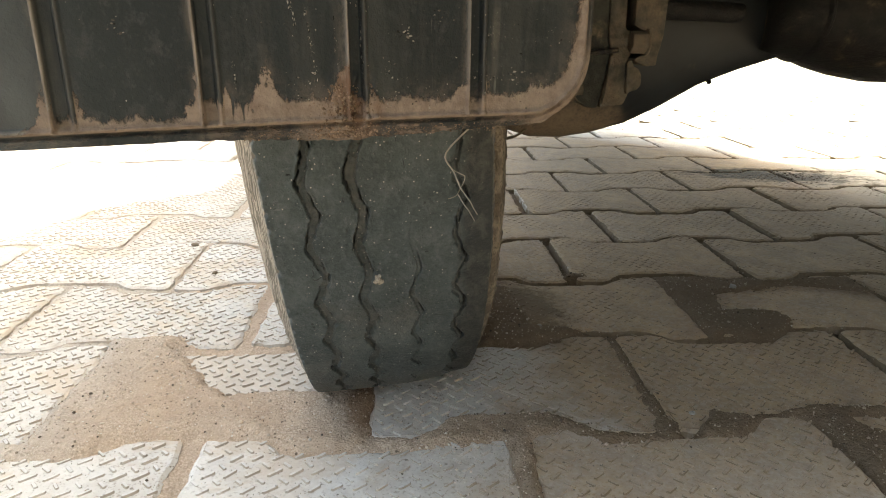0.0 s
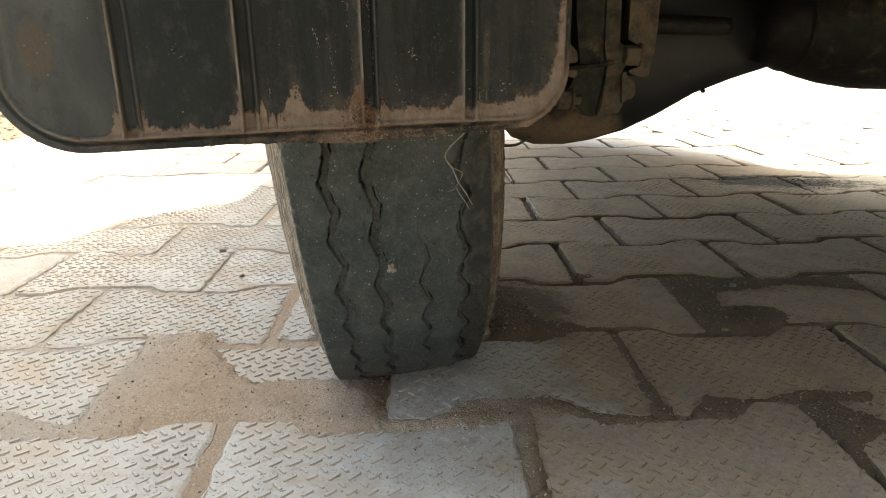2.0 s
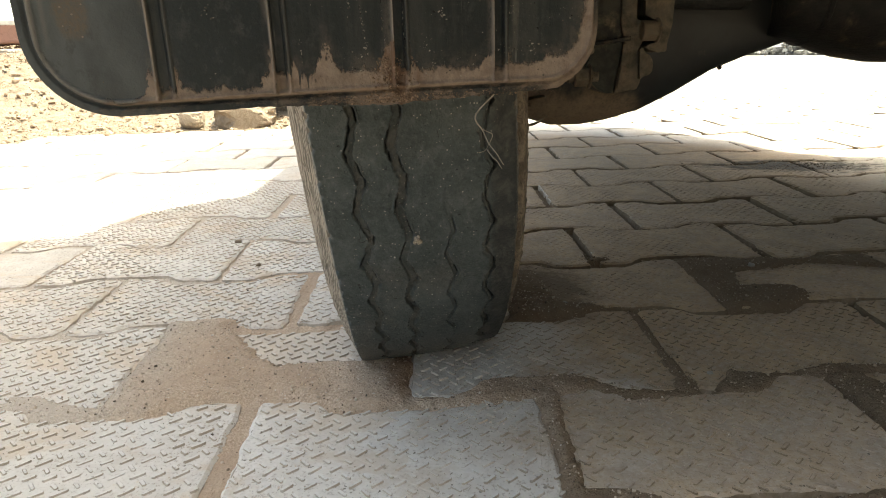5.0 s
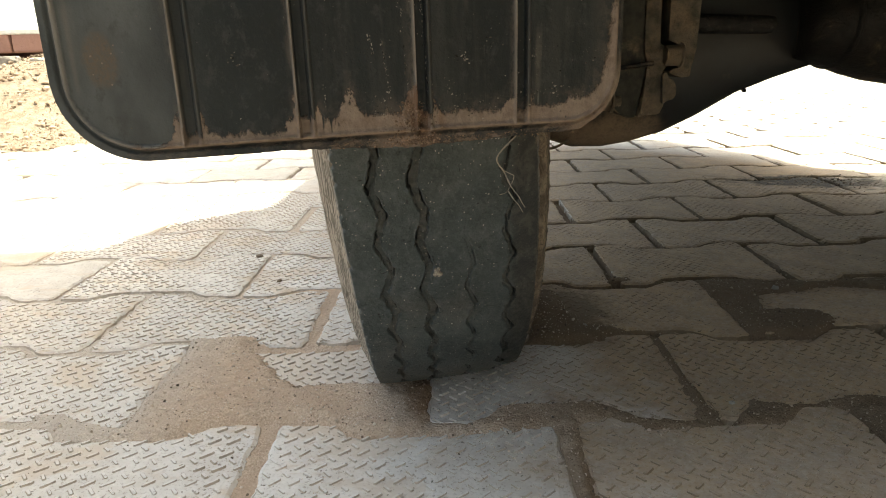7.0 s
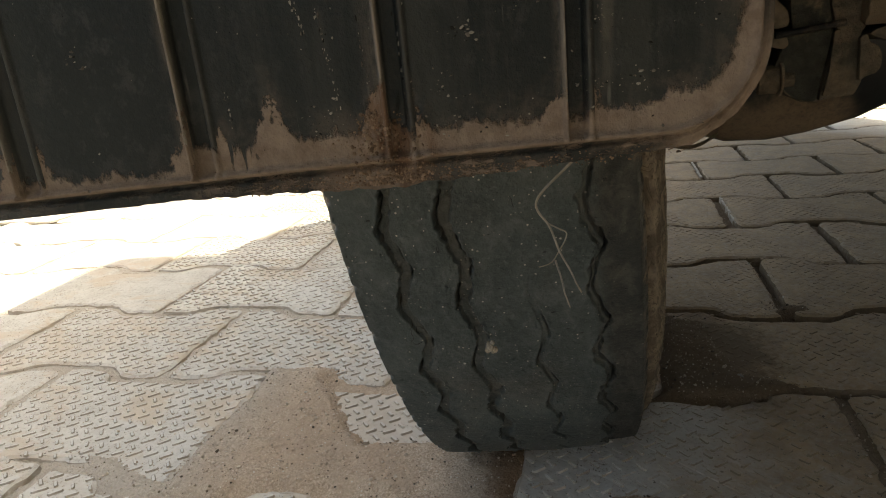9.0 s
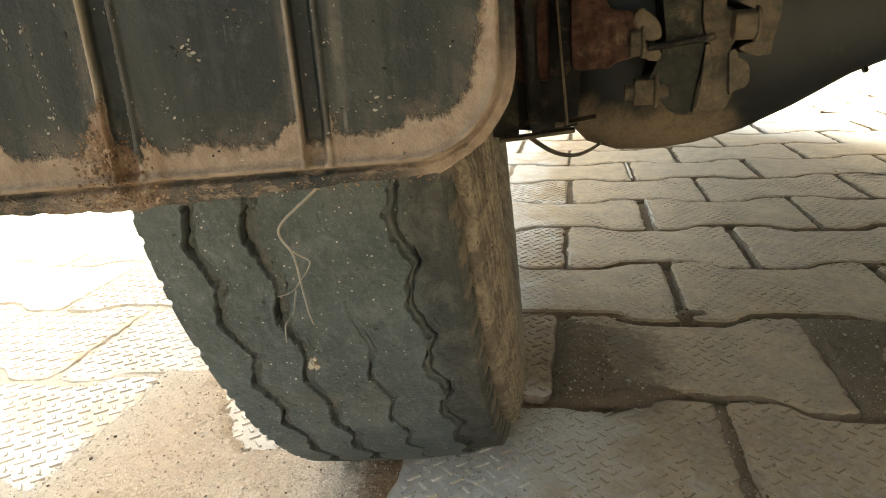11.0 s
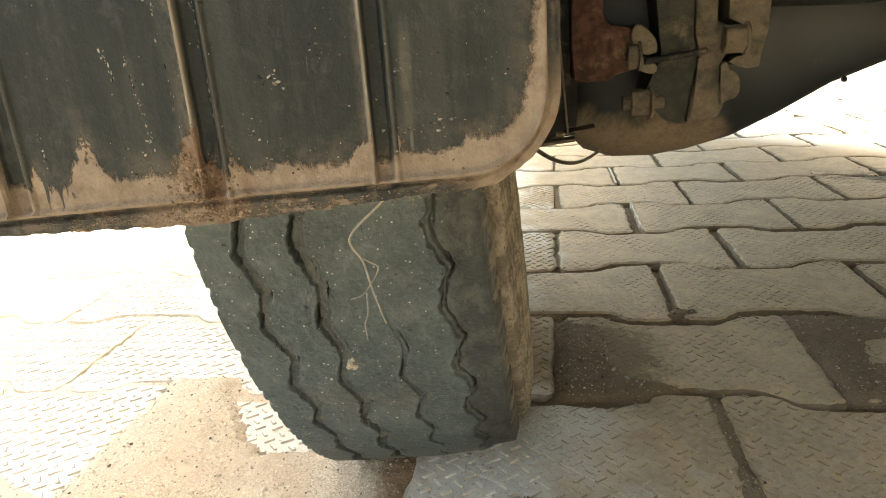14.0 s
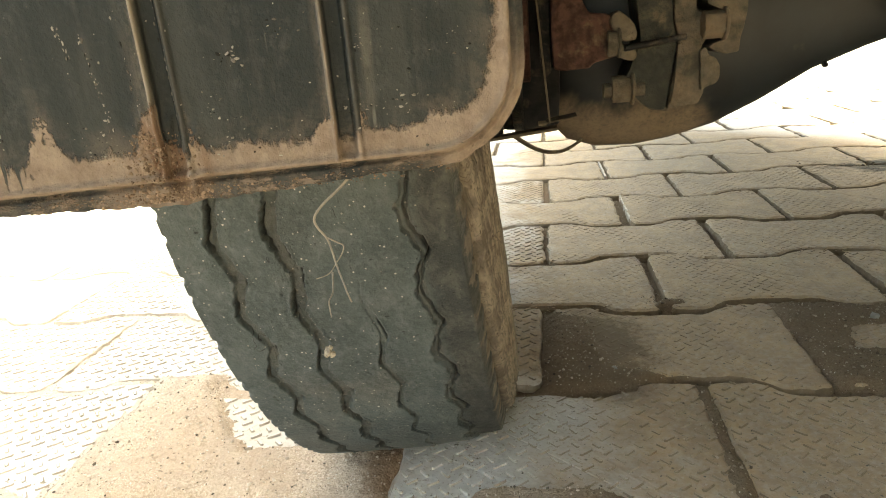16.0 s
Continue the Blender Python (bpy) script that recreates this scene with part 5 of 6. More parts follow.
# the two halves of the cast clamp
part("casting", forged([(-0.0470, 0.330), (-0.0454, 0.2641), (-0.0413, 0.2284), (-0.0476, 0.2102), (-0.0507, 0.2072), (-0.0473, 0.1991), (-0.0418, 0.1924), (-0.0354, 0.1886), (-0.0275, 0.1869), (-0.0245, 0.2043), (-0.0212, 0.2242), (-0.0236, 0.2363), (-0.0247, 0.330)], 0.042, 0.0060, 0.0008, 3.0), M["cast_dark"], clamp, "dark oily casting half under dust", at(0, -0.020, 0))
part("casting_rim", forged([(-0.0512, 0.2072), (-0.0480, 0.1988), (-0.0421, 0.1918), (-0.0354, 0.1876), (-0.0262, 0.1862), (-0.0258, 0.1885), (-0.0340, 0.1900), (-0.0400, 0.1945), (-0.0450, 0.2010), (-0.0490, 0.2085)], 0.030, 0.0010, 0.0004, 4.0), M["cast"], clamp, "", at(0, -0.0195, 0))
part("casting", forged([(-0.0245, 0.330), (-0.0230, 0.2363), (-0.0206, 0.2243), (-0.0233, 0.2045), (-0.0266, 0.1872), (-0.0171, 0.1887), (-0.0095, 0.1897), (-0.0062, 0.1952), (-0.0077, 0.2114), (-0.0083, 0.2220), (-0.0061, 0.2249), (-0.0070, 0.2397), (-0.0118, 0.2421), (-0.0135, 0.330)], 0.044, 0.0030, 0.0007, 5.0), M["cast"], clamp, "", at(0, -0.021, 0))
part("web", forged([(-0.0215, 0.2240), (-0.0190, 0.2246), (-0.0170, 0.2120), (-0.0205, 0.1985), (-0.0232, 0.1900), (-0.0250, 0.1905), (-0.0228, 0.2050)], 0.010, 0.0012, 0.0004, 6.0), M["cast"], clamp, "", at(0, -0.0235, 0))
part("ear", forged([(-0.0080, 0.330), (-0.0069, 0.2440), (0.0013, 0.2401), (0.0041, 0.2245), (-0.0019, 0.2234), (-0.0056, 0.2212), (-0.0016, 0.2186), (0.0043, 0.2165), (0.0109, 0.2173), (0.0116, 0.2241), (0.0128, 0.2313), (0.0145, 0.2384), (0.0170, 0.330)], 0.036, 0.0024, 0.0006, 7.0), M["cast"], clamp, "dusty cast ear", at(0, -0.025, 0))
part("nut", hexagon(0.0115, 0.0080, 0.0012), M["bolt"], clamp, "dusty hexagon nut", at(-0.0095, -0.026, 0.2330, 22))
part("washer", lathe([(0, 0.0086), (0.0004, 0.0090), (0.0016, 0.0090), (0.0020, 0.0086)], 32), M["bolt"], clamp, "", at(0.0014, -0.025, 0.2330))
part("lug", forged([(-0.0101, 0.2194), (-0.0067, 0.2213), (-0.0047, 0.2164), (-0.0011, 0.2150), (0.0013, 0.2097), (0.0014, 0.2037), (-0.0013, 0.2004), (-0.0054, 0.1994), (-0.0089, 0.1970)], 0.030, 0.0028, 0.0005, 8.0), M["cast"], clamp, "", at(0, -0.025, 0))
part("nut", hexagon(0.0110, 0.0083, 0.0012), M["bolt"], clamp, "dusty hexagon nut", at(-0.0578, -0.018, 0.2008, 14))
part("clamp_bolt", rod(0.024, 0.0046, True), M["bolt"], clamp, "threaded clamp bolt", at(-0.0629, -0.018, 0.2002))
part("washer", lathe([(0, 0.0088), (0.0004, 0.0094), (0.0016, 0.0094), (0.0020, 0.0088)], 32), M["bolt"], clamp, "", at(-0.0470, -0.018, 0.2006))
part("torsion_rod", roughen(lathe([(0, 0.0065), (0.010, 0.0072), (0.070, 0.0072), (0.076, 0.0065)], 24), 0.0003, 90.0), M["plate"], clamp, "dusty round rod", at(0.010, 0.004, 0.2560, 0, 2, 6))
# brake drum, its shield and the thin bracket
part("brake_drum", lathe([(0, 0.030), (0.001, 0.0325), (0.0185, 0.0325), (0.0190, 0.0310), (0.0196, 0.0310), (0.0200, 0.0322), (0.0268, 0.0322), (0.0275, 0.0300)], 72), M["rust"], axle, "rusty brown brake drum", at(-0.1325, 0.020, 0.2380))
part("shield_plate", block((0.0012, 0.020, 0.150), 0.0004), M["bolt"], axle, "thin bent shield plate with a bright edge", at(-0.1000, -0.008, 0.2580, 0, -4.4))
part("shield_lip", block((0.019, 0.018, 0.0010), 0.0004), M["bolt"], axle, "", at(-0.0868, 0.0, 0.1838, 0, -9))
part("bracket_face", forged([(-0.0985, 0.330), (-0.0985, 0.2200), (-0.0960, 0.2100), (-0.0925, 0.2130), (-0.0930, 0.330)], 0.006, 0.0012), M["plate"], axle, "", at(0, -0.012, 0))
part("backing_plate", lathe([(0, 0.080), (0.001, 0.084), (0.006, 0.084), (0.007, 0.080)], 64), M["plate"], axle, "dark round brake backing plate", at(-0.118, 0.050, 0.252))
part("backing_lip", block((0.046, 0.012, 0.0021), 0.0006), M["bolt"], axle, "dusty folded lip", at(-0.1125, -0.004, 0.1761, 0, -6.1))
part("rivet", hexagon(0.0050, 0.0017, 0.0004), M["bolt"], axle, "", at(-0.1013, -0.012, 0.1829))
tube([(-0.118, -0.004, 0.176), (-0.108, -0.004, 0.1675), (-0.095, -0.004, 0.1625), (-0.083, -0.002, 0.1635), (-0.074, 0.004, 0.1690)], 0.0016, M["bolt"], "brake_cable", axle, "thin dusty brake cable loop")
part("dust_shield", prism([(-0.150, 0.310), (-0.150, 0.178), (-0.106, 0.1735), (-0.0880, 0.1770), (-0.0850, 0.240), (-0.0850, 0.310)], 0.004, 0.001), M["plate"], axle, "dark dust shield", at(0, 0.022, 0))
part("shield_edge", forged([(-0.150, 0.310), (-0.150, 0.176), (-0.1323, 0.1728), (-0.1242, 0.1751), (-0.1246, 0.2045), (-0.1250, 0.310)], 0.004, 0.0008, 0.0004), M["cast_dark"], axle, "", at(0, 0.005, 0))

# ---------------------------------------------------------------- the vehicle: unseen body above, shaped to cast the shade
body_shell = tagged(new("body_shell"), "unseen sheet body, shaped to cast the shade")
body_shell.parent, body_shell.matrix_basis = rickshaw, Matrix.Identity(4)
FLOOR = 0.50


def slab(outline, low, high, bevel=0.012):
    """A level plate or box: an outline in x and y between two heights."""
    bm = bmesh.new()
    face = bm.faces.new([bm.verts.new((x, y, low)) for x, y in outline])
    out = bmesh.ops.extrude_face_region(bm, geom=[face])
    bmesh.ops.translate(bm, vec=(0, 0, high - low), verts=[v for v in out["geom"] if isinstance(v, bmesh.types.BMVert)])
    bmesh.ops.bevel(bm, geom=bm.edges[:], offset=bevel, segments=2, affect="EDGES", profile=0.5)
    return bm


# outline set by the edge of the shade it has to cast
NOSE = [(-0.25, 0.28), (-0.21, 0.42), (-0.075, 0.53), (-0.06, 0.80), (0.02, 1.15), (0.15, 1.27), (0.30, 1.28), (0.46, 1.25), (0.60, 1.09), (0.69, 0.89), (0.723, 0.73), (0.79, 0.68), (0.88, 0.655), (0.97, 0.60), (1.00, 0.52), (1.00, 0.28)]
part("cabin", slab([(-0.26, -0.56), (1.00, -0.56), (1.00, 0.30), (-0.26, 0.30)], FLOOR, 1.50, 0.03), M["body"], body_shell)
# unseen tray and pan, added low down to keep skylight off the paving
part("battery_tray", slab([(0.02, -0.44), (0.70, -0.44), (0.70, 0.26), (0.02, 0.26)], 0.300, FLOOR + 0.01, 0.01), M["plate"], body_shell, "unseen dark tray added to dim the paving")
part("floor_pan", slab([(-0.02, 0.27), (0.66, 0.27), (0.60, 0.90), (0.44, 1.20), (0.10, 1.20), (-0.02, 0.80)], 0.240, FLOOR + 0.03, 0.01), M["plate"], body_shell, "unseen dark pan added to dim the paving")
# unseen skirt, added to block low skylight from the right
part("side_skirt", slab([(0.690, -0.42), (0.705, -0.42), (0.705, 0.44), (0.690, 0.44)], 0.10, FLOOR + 0.01, 0.004), M["body"], body_shell, "unseen skirt added to block skylight from the right")
part("nose", slab(NOSE, FLOOR + 0.02, 1.10, 0.01), M["body"], body_shell)
# added unseen slab on posts, outlined to cast the shade strip beyond the wheel
SHADE_SLAB = [(-0.47, 0.58), (-0.27, 0.71), (-0.17, 0.76), (0.06, 0.745), (0.30, 0.745), (0.30, 1.20), (0.00, 1.20), (-0.18, 0.99), (-0.24, 0.89), (-0.32, 0.79)]
part("front_canopy", slab(SHADE_SLAB, 1.45, 1.47, 0.004), M["body"], body_shell, "unseen thin slab added to cast a shade strip")
for x, y in ((0.06, 1.14), (0.26, 1.18)):
    part("canopy_post", block((0.025, 0.025, 0.37), 0.004), M["body"], body_shell, "", at(x, y, 1.27))
part("flap_bracket", block((0.215, 0.012, 0.03), 0.002), M["plate"], body_shell, "", FLAP @ at(-0.0575, 0.010, 0.305))
for x in (-0.06,):
    part("chassis_rail", block((0.05, 0.62, 0.07), 0.006), M["plate"], body_shell, "", at(x, -0.03, 0.468))
for y in (-0.27, 0.36):
    part("spring_hanger", block((0.04, 0.03, 0.16), 0.005), M["plate"], body_shell, "", at(-0.07, y if y > 0 else y + 0.02, 0.40))

# unseen wall, added to hold back light from behind on the right
back_blocker = part("wall_south", roughen(block((3.60, 0.20, 2.60), 0.01), 0.004, 3.0), M["wall"], None, "unseen plain wall added to block light from behind", at(2.00, -2.70, 1.28))
tagged(back_blocker, category="wall", kind="structure")

# ---------------------------------------------------------------- stones, rubble and grass behind the paving
def lump(size, seed, facets=2, rough=0.28):
    bm = bmesh.new()
    bmesh.ops.create_icosphere(bm, subdivisions=facets, radius=0.5)
    for v in bm.verts:
        q = v.co.copy()
        v.co *= 1.0 + rough * 1.6 * noise.noise(q * 2.3 + Vector((seed * 3.1, seed, seed * 1.7)))
        v.co *= 1.0 + 0.16 * noise.noise(q * 7.0 + Vector((seed, 2.0, 0.0))) + 0.08 * noise.noise(q * 17.0 + Vector((0.0, seed, 3.0)))
        big = max(abs(v.co.x), abs(v.co.y), abs(v.co.z))
        v.co *= min(1.0, 0.42 / big) if big > 0 else 1.0
    bmesh.ops.scale(bm, vec=size, verts=bm.verts)
    return bm


def stone(name, place, size, material, label, seed, turn=(0, 0, 0)):
    ob = part(name, lump(size, seed, 4), material, None, label)
    ob.matrix_basis = pose(*place, *turn)
    return tagged(ob, category="stone", group="stones behind the paving")


def many_lumps(name, spots, material, label, category):
    """One joined heap of small stones: rows of x, y, z, size, seed."""
    base = bmesh.new()
    bmesh.ops.create_icosphere(base, subdivisions=1, radius=0.5)
    shape = np.array([v.co[:] for v in base.verts])
    faces = np.array([[v.index for v in f.verts] for f in base.faces])
    base.free()
    rng = np.random.RandomState(5)
    verts, all_faces = [], []
    for k, (x, y, z, size) in enumerate(spots):
        mold = shape * (1 + rng.uniform(-0.28, 0.28, (len(shape), 1))) * size * rng.uniform(0.6, 1.25, 3)
        c, s = math.cos(k), math.sin(k)
        mold = np.c_[mold[:, 0] * c - mold[:, 1] * s, mold[:, 0] * s + mold[:, 1] * c, mold[:, 2] * 0.8]
        verts.append(mold + (x, y, z))
        all_faces.append(faces + k * len(shape))
    mesh = bpy.data.meshes.new(name)
    mesh.from_pydata(np.concatenate(verts).tolist(), [], np.concatenate(all_faces).tolist())
    mesh.materials.append(material)
    return tagged(new(name, mesh), label, category, kind="stuff")


rng = np.random.RandomState(8)
spots = []
for _ in range(24000):
    y = 1.3 + 1.5 * rng.rand() ** 1.3
    x = rng.uniform(-2.9, 0.05)
    if y < 1.42 + 0.14 * (x + 0.95) - 0.02 - 0.05 * rng.rand() ** 3:
        continue
    spots.append((x, y, -0.008 + float(bank(np.array(x), np.array(y))), 0.0042 + 0.019 * rng.rand() ** 9))
many_lumps("gravel", spots, M["gravel"], "loose tan stones scattered over dry earth", "gravel")

stone("broken_brick", (-0.905, 1.87, 0.104), (0.095, 0.09, 0.125), M["brick"], "broken red brick lump standing on the dirt bank", 1.0, (6, 16, 20))
stone("broken_brick", (-0.825, 1.88, 0.085), (0.19, 0.10, 0.055), M["brick"], "broken red brick lump lying on the dirt bank", 2.0, (0, 14, 8))
stone("rock", (-0.745, 1.58, 0.026), (0.22, 0.18, 0.100), M["clod"], "pale flat-topped earthen rock at the paving's edge", 3.0, (0, 0, 15))
stone("rock", (-0.895, 1.53, 0.022), (0.085, 0.07, 0.06), M["clod"], "small tan rock at the paving's edge", 4.0)
stone("rock", (-0.70, 1.83, 0.115), (0.15, 0.13, 0.12), M["stone"], "grey broken concrete lump on the bank", 5.0, (0, 10, 40))
stone("rock", (-0.66, 1.72, 0.085), (0.16, 0.13, 0.11), M["stone"], "grey broken concrete lump on the bank", 6.0, (0, -6, 70))
stone("rock", (-1.005, 1.86, 0.10), (0.085, 0.07, 0.075), M["stone"], "small grey rock on the dirt bank", 7.0)
stone("rock", (-1.83, 2.06, 0.225), (0.10, 0.08, 0.08), M["stone"], "grey rock at the foot of the bricks", 8.0)
stone("rock", (-1.97, 2.04, 0.220), (0.12, 0.09, 0.08), M["stone"], "grey rock at the foot of the bricks", 9.0)
stone("rock", (-1.72, 2.08, 0.220), (0.09, 0.08, 0.07), M["stone"], "grey rock at the foot of the bricks", 10.0)
for k in range(5):
    x = -1.792 - 0.228 * k
    ob = part("brick", roughen(block((0.218, 0.11, 0.076), 0.008), 0.004, 24.0, k), M["brick"], None, "weathered red brick in a low row on the bank", at(x, 2.26, 0.309, 0, 0, rng.normal(0, 1.5)))
    tagged(ob, category="brick", group="low brick row")
ramp_slab = slab([(-2.90, 2.20), (-1.66, 2.20), (-1.66, 3.40), (-2.90, 3.40)], 0.340, 0.362, 0.005)
bmesh.ops.subdivide_edges(ramp_slab, edges=ramp_slab.edges[:], cuts=6, use_grid_fill=True)
for v in ramp_slab.verts:
    v.co.z += 0.42 * max(v.co.y - 2.26, 0.0)
cap = part("cement_capping", roughen(ramp_slab, 0.008, 16.0), M["pale_cement"], None, "rough pale cement ramp capping the low brick row")
tagged(cap, category="capping")
part("slab_fill", slab([(-2.90, 2.32), (-1.68, 2.32), (-1.68, 3.20), (-2.90, 3.20)], 0.10, 0.347, 0.006), M["brick"], cap)

# the shaded dark soil edge behind the bank, sinking towards the paving
ridge_line = [(-1.62, 0.225), (-1.37, 0.207), (-1.27, 0.188), (-1.17, 0.151), (-1.05, 0.112), (-0.98, 0.085)]
edge = roughen(slab([(-1.62, 2.02), (-0.98, 1.98), (-0.98, 2.08), (-1.62, 2.12)], -0.10, 0.06, 0.004), 0.003, 30.0)
bmesh.ops.subdivide_edges(edge, edges=edge.edges[:], cuts=5, use_grid_fill=True)
for v in edge.verts:
    v.co.z = v.co.z + (np.interp(v.co.x, [q[0] for q in ridge_line], [q[1] for q in ridge_line]) - 0.06) + 0.008 * noise.noise(v.co * 22.0)
tagged(part("soil_edge", edge, M["dirt"], None, "dark crumbling soil edge behind the dirt bank"), category="soil")

# pale grass tufts on the bank
blades = bmesh.new()
for _ in range(900):
    x, y = rng.normal(-1.15, 0.12), rng.normal(1.92, 0.07)
    z = -0.01 + float(bank(np.array(x), np.array(y)))
    lean, turn, tall = rng.normal(0, 0.015), rng.uniform(0, 6.28), rng.uniform(0.006, 0.018)
    dx, dy = 0.0022 * math.cos(turn), 0.0022 * math.sin(turn)
    blades.faces.new([blades.verts.new(q) for q in ((x - dx, y - dy, z), (x + dx, y + dy, z), (x + lean, y + rng.normal(0, 0.02), z + tall))])
tagged(part("grass", blades, M["grass"]), "sparse yellow-green grass on the bank", "grass", kind="stuff")

# the rubble line far off across the yard
spots = []
for _ in range(1500):
    t = rng.rand() * 1.3 - 0.2
    x, y = 2.75 + 1.25 * t + rng.normal(0, 0.08), 6.75 - 2.0 * t + abs(rng.normal(0, 0.30))
    spots.append((x, y, 0.005 + 0.085 * rng.rand() ** 2, 0.02 + 0.10 * rng.rand() ** 4))
many_lumps("rubble", spots, M["grey"], "grey broken rubble heaped along the yard's edge", "rubble")
wall = part("brick_wall", roughen(block((0.26, 0.20, 0.26), 0.02), 0.01, 9.0), M["brick"], None, "low red brick wall stub behind the rubble", at(3.08, 6.40, 0.10, 0, 0, -25))
tagged(wall, category="wall")
crate = tagged(new("white_crate"), "white slatted crate standing in the rubble", "crate")
crate.matrix_basis = at(3.16, 6.05, 0.02, 0, 0, -28)
for x in (-0.11, 0.11):
    part("post", block((0.022, 0.022, 0.30), 0.004), M["white"], crate, "", at(x, 0, 0.15))
for z in (0.06, 0.15, 0.24):
    part("slat", block((0.24, 0.014, 0.030), 0.004), M["white"], crate, "", at(0, -0.018, z))
for k, (x, y) in enumerate([(3.36, 5.92), (3.44, 5.88), (3.53, 5.84)]):
    ob = part("board", block((0.07, 0.02, 0.36), 0.006), M["white"], None, "pale board leaning in the rubble", at(x, y, 0.15, 12, 34 - 6 * k, -20))
    tagged(ob, category="board", group="leaning boards")

# a patch of dark trodden dirt on the paving, and pale mortar in a few joints
spots = []
for _ in range(900):
    u, v = rng.normal(0, 0.075), rng.normal(0, 0.026)
    spots.append((0.47 + 0.97 * u + 0.22 * v, 0.605 - 0.22 * u + 0.97 * v, -0.0004, 0.0010 + 0.0042 * rng.rand() ** 5))
many_lumps("dirt_crumbs", spots, M["dirt"], "dark dried dirt crumbs trodden onto the paving", "dirt")
for x, low, high in ((0.0045, 0.137, 0.262), (0.0040, 0.397, 0.520), (-0.0050, 0.655, 0.780)):
    # a thin crust along the one edge of the joint, broken into a few lengths
    y = low
    while y < high - 0.012:
        reach = min(rng.uniform(0.022, 0.055), high - y)
        bead = block((0.0032, reach, 0.008), 0.0008)
        bmesh.ops.subdivide_edges(bead, edges=[e for e in bead.edges if abs(e.verts[0].co.y - e.verts[1].co.y) > 0.01], cuts=14)
        part("mortar", roughen(bead, 0.0007, 170.0, y * 900), M["mortar"], pavement, "crumbled pale mortar left in a joint", at(x + 0.0022 + rng.normal(0, 0.0004), y + reach / 2, -0.0045 + rng.normal(0, 0.0003), 0, 0, 1.2))
        y += reach + rng.uniform(-0.001, 0.007)

# coarse grains: thick on the drifts, thinning out over the pavers round them, a few everywhere
rng = np.random.RandomState(23)
gx, gy = rng.uniform(-0.60, 0.42, 240000), rng.uniform(-0.34, 0.32, 240000)
depth = np.full(gx.shape, -1.0)
for corners, _ in HEAPS:
    depth = np.maximum(depth, inside_by(gx, gy, corners))
patchy = np.clip(0.55 + 0.6 * waves(gx, gy, 30.0, 61) + 0.3 * waves(gx, gy, 90.0, 62), 0.02, 1.5)
chance = np.where(depth > 0.002, 0.16, 0.42 * np.exp(np.minimum(depth - 0.002, 0) / 0.0075) * patchy)
chance = np.maximum(chance, 0.030 * patchy * patchy)
keep = rng.rand(len(gx)) < chance
gx, gy, depth = gx[keep], gy[keep], depth[keep]
gz = np.maximum(sand_height(gx, gy), 0.0)
sizes = 0.0006 + 0.0005 * rng.rand(len(gx)) + 0.0018 * rng.rand(len(gx)) ** 9
sizes *= np.where(depth > 0.002, 1.0, np.where(gx > -0.12, 0.72, 0.85))
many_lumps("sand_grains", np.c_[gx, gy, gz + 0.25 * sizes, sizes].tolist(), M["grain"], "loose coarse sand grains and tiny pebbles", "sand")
# a few chips of stone big enough to tell apart
for x, y, size, turn in ((-0.413, 0.245, 0.010, 20), (-0.366, 0.152, 0.007, 70), (-0.292, -0.092, 0.006, 10), (-0.118, -0.262, 0.005, 45), (0.152, 0.088, 0.011, 60), (0.020, -0.128, 0.005, 15), (-0.055, 0.010, 0.006, 130)):
    chip = part("stone_chip", lump((size, size * 0.7, size * 0.55), size * 900, 2), M["clod" if x < -0.1 else "stone"], None, "small broken stone chip lying on the paving", pose(x, y, 0.0012 + size * 0.14, 0, 0, turn))
    tagged(chip, category="stone chip", group="stone chips on the paving")

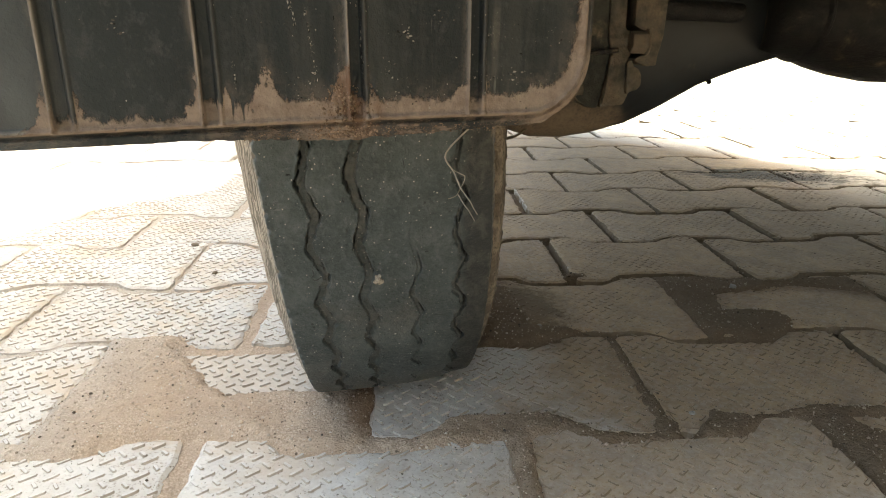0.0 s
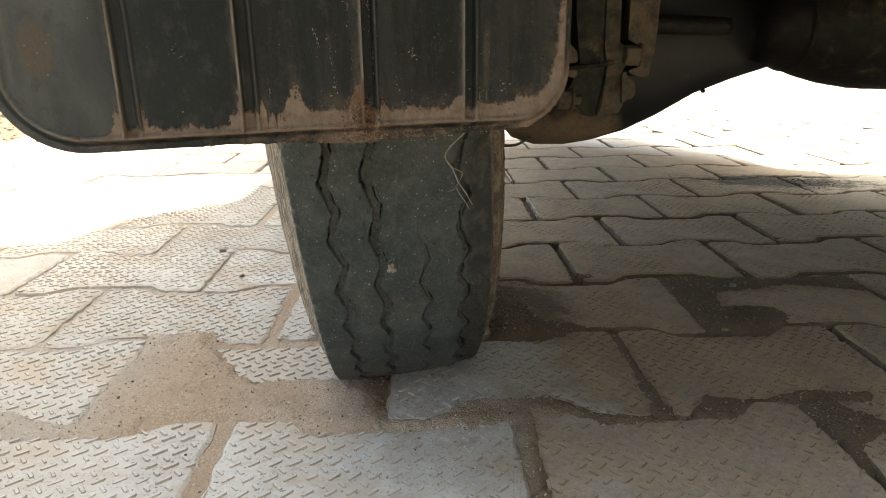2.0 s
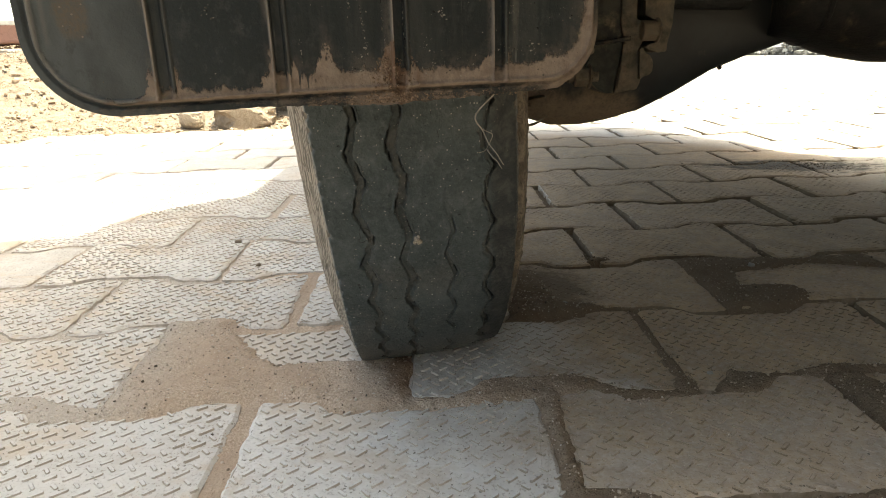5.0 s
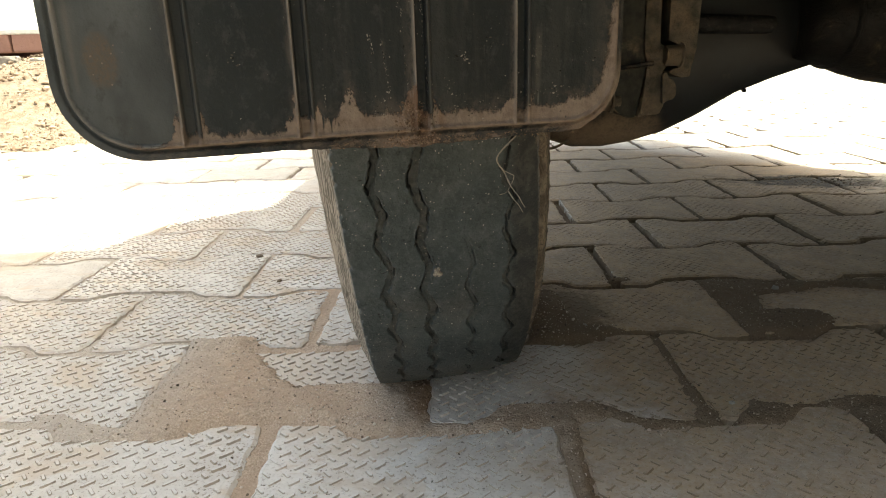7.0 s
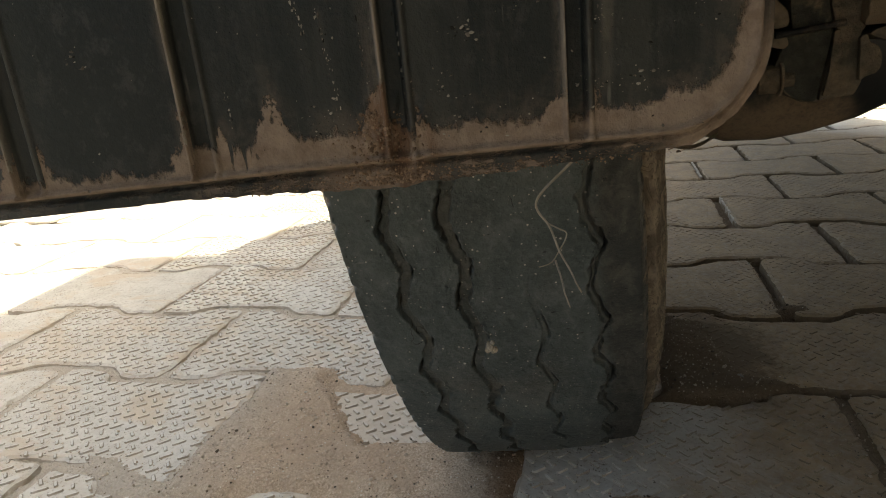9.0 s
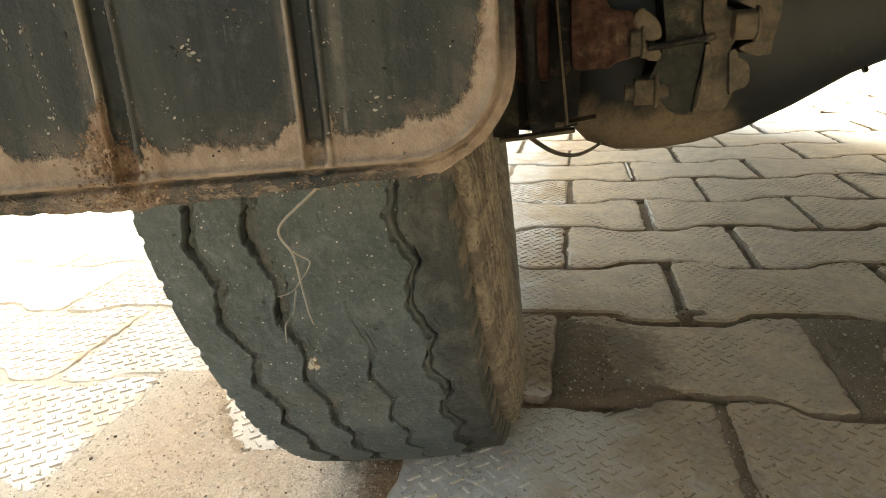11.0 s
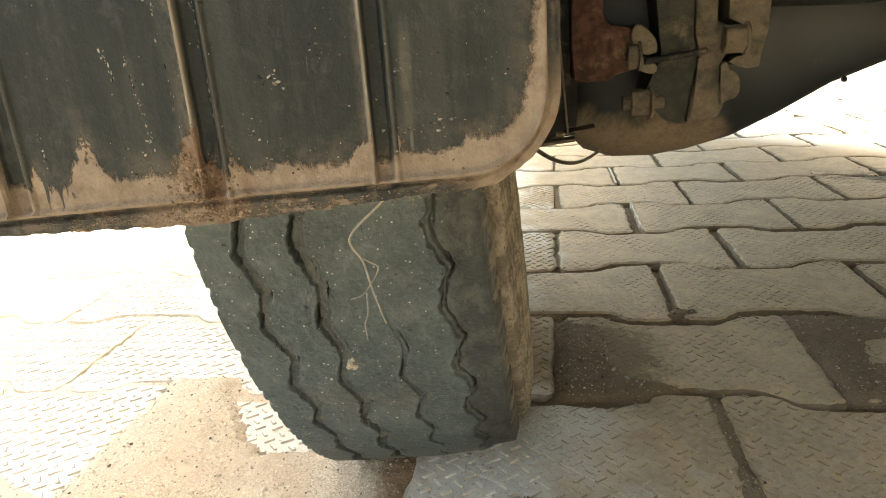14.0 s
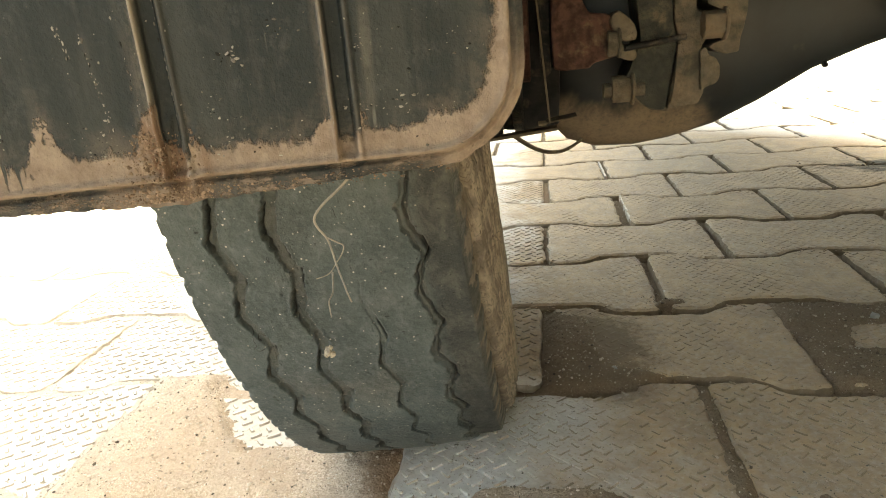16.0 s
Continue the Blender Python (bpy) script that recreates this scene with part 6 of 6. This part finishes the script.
# ---------------------------------------------------------------- pavers: the near ones singly, the rest in one piece
rng, shaping = np.random.RandomState(17), np.random.RandomState(29)
alike = {}
far_verts, far_faces, count = [], [], 0
for row in range(-3, 46):
    for col in range(-16, 24):
        left = (col + (0.5 if row % 2 == 0 else 0.0)) * PERIOD
        mid_y = (row - 1.5) * PITCH
        if left < -0.05 and mid_y > 1.44 + 0.20 * (left + 0.95) or left + mid_y * 0.62 > 6.4 or mid_y > 5.9:
            continue
        near = -1.3 < left < 1.1 and mid_y < 1.35
        creep = [-0.010 * float(soft_step(x, 0.0, 0.11)) * min(max(row / 2, 0), 1.3) for x in (left, left + PERIOD)]
        tilt = rng.normal(0, 0.0045, 2)
        lift, turn, shift = rng.normal(0.0002, 0.0006), rng.normal(0, 0.005), rng.normal(0, 0.0012, 2)
        if near:
            cast = -0.80 < left < 0.42 and mid_y < 0.62
            kind = (row % 2, cast, (3 if left < -0.30 else 2 if left < -0.16 and mid_y < 0.03 else 1 if mid_y < 0.0 else 0) if cast else 0, rng.randint(6 if cast else 8))
            if kind not in alike:
                outline = paver_outline(row, col, 0.0036 + 0.0007 * shaping.randn())
                mid, rings = paver_rings(outline, 0.0007, shaping)
                verts, faces = paver_mesh(rings)
                raised = None
                if cast:
                    verts, faces, raised = add_dashes(verts, faces, outline, mid, (0.30, 0.52, 0.80, 0.95)[kind[2]], shaping)
                mesh = bpy.data.meshes.new("paver")
                mesh.from_pydata([tuple(q) for q in verts], [], faces)
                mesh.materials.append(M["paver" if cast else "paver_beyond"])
                if raised:
                    mesh.attributes.new("raised", "FLOAT", "POINT").data.foreach_set("value", np.array(raised, np.float32))
                alike[kind] = (mesh, mid - (left, mid_y))
            mesh, off = alike[kind]
            ob = new("paver", mesh)
            ob.parent = pavement
            ob.matrix_basis = Matrix.Translation((left + off[0] + shift[0] + sum(creep) / 2, mid_y + off[1] + shift[1], lift)) @ Euler((tilt[0], tilt[1], turn)).to_matrix().to_4x4() @ Matrix.Diagonal((1 + (creep[1] - creep[0]) / PERIOD, 1, 1, 1))
        else:
            mid, rings = paver_rings(paver_outline(row, col, 0.0021), 0.0005, shaping, 0.03)
            verts, faces = paver_mesh(rings[1:])
            far_verts.append(verts + (mid[0] + creep[1], mid[1], lift))
            far_faces += [tuple(i + count for i in f) for f in faces]
            count += len(verts)
mesh = bpy.data.meshes.new("far_paving")
mesh.from_pydata(np.concatenate(far_verts).tolist(), [], far_faces)
mesh.materials.append(M["paver_far"])
tagged(new("far_paving", mesh), "sunlit grey interlocking concrete paving", kind="stuff").parent = pavement
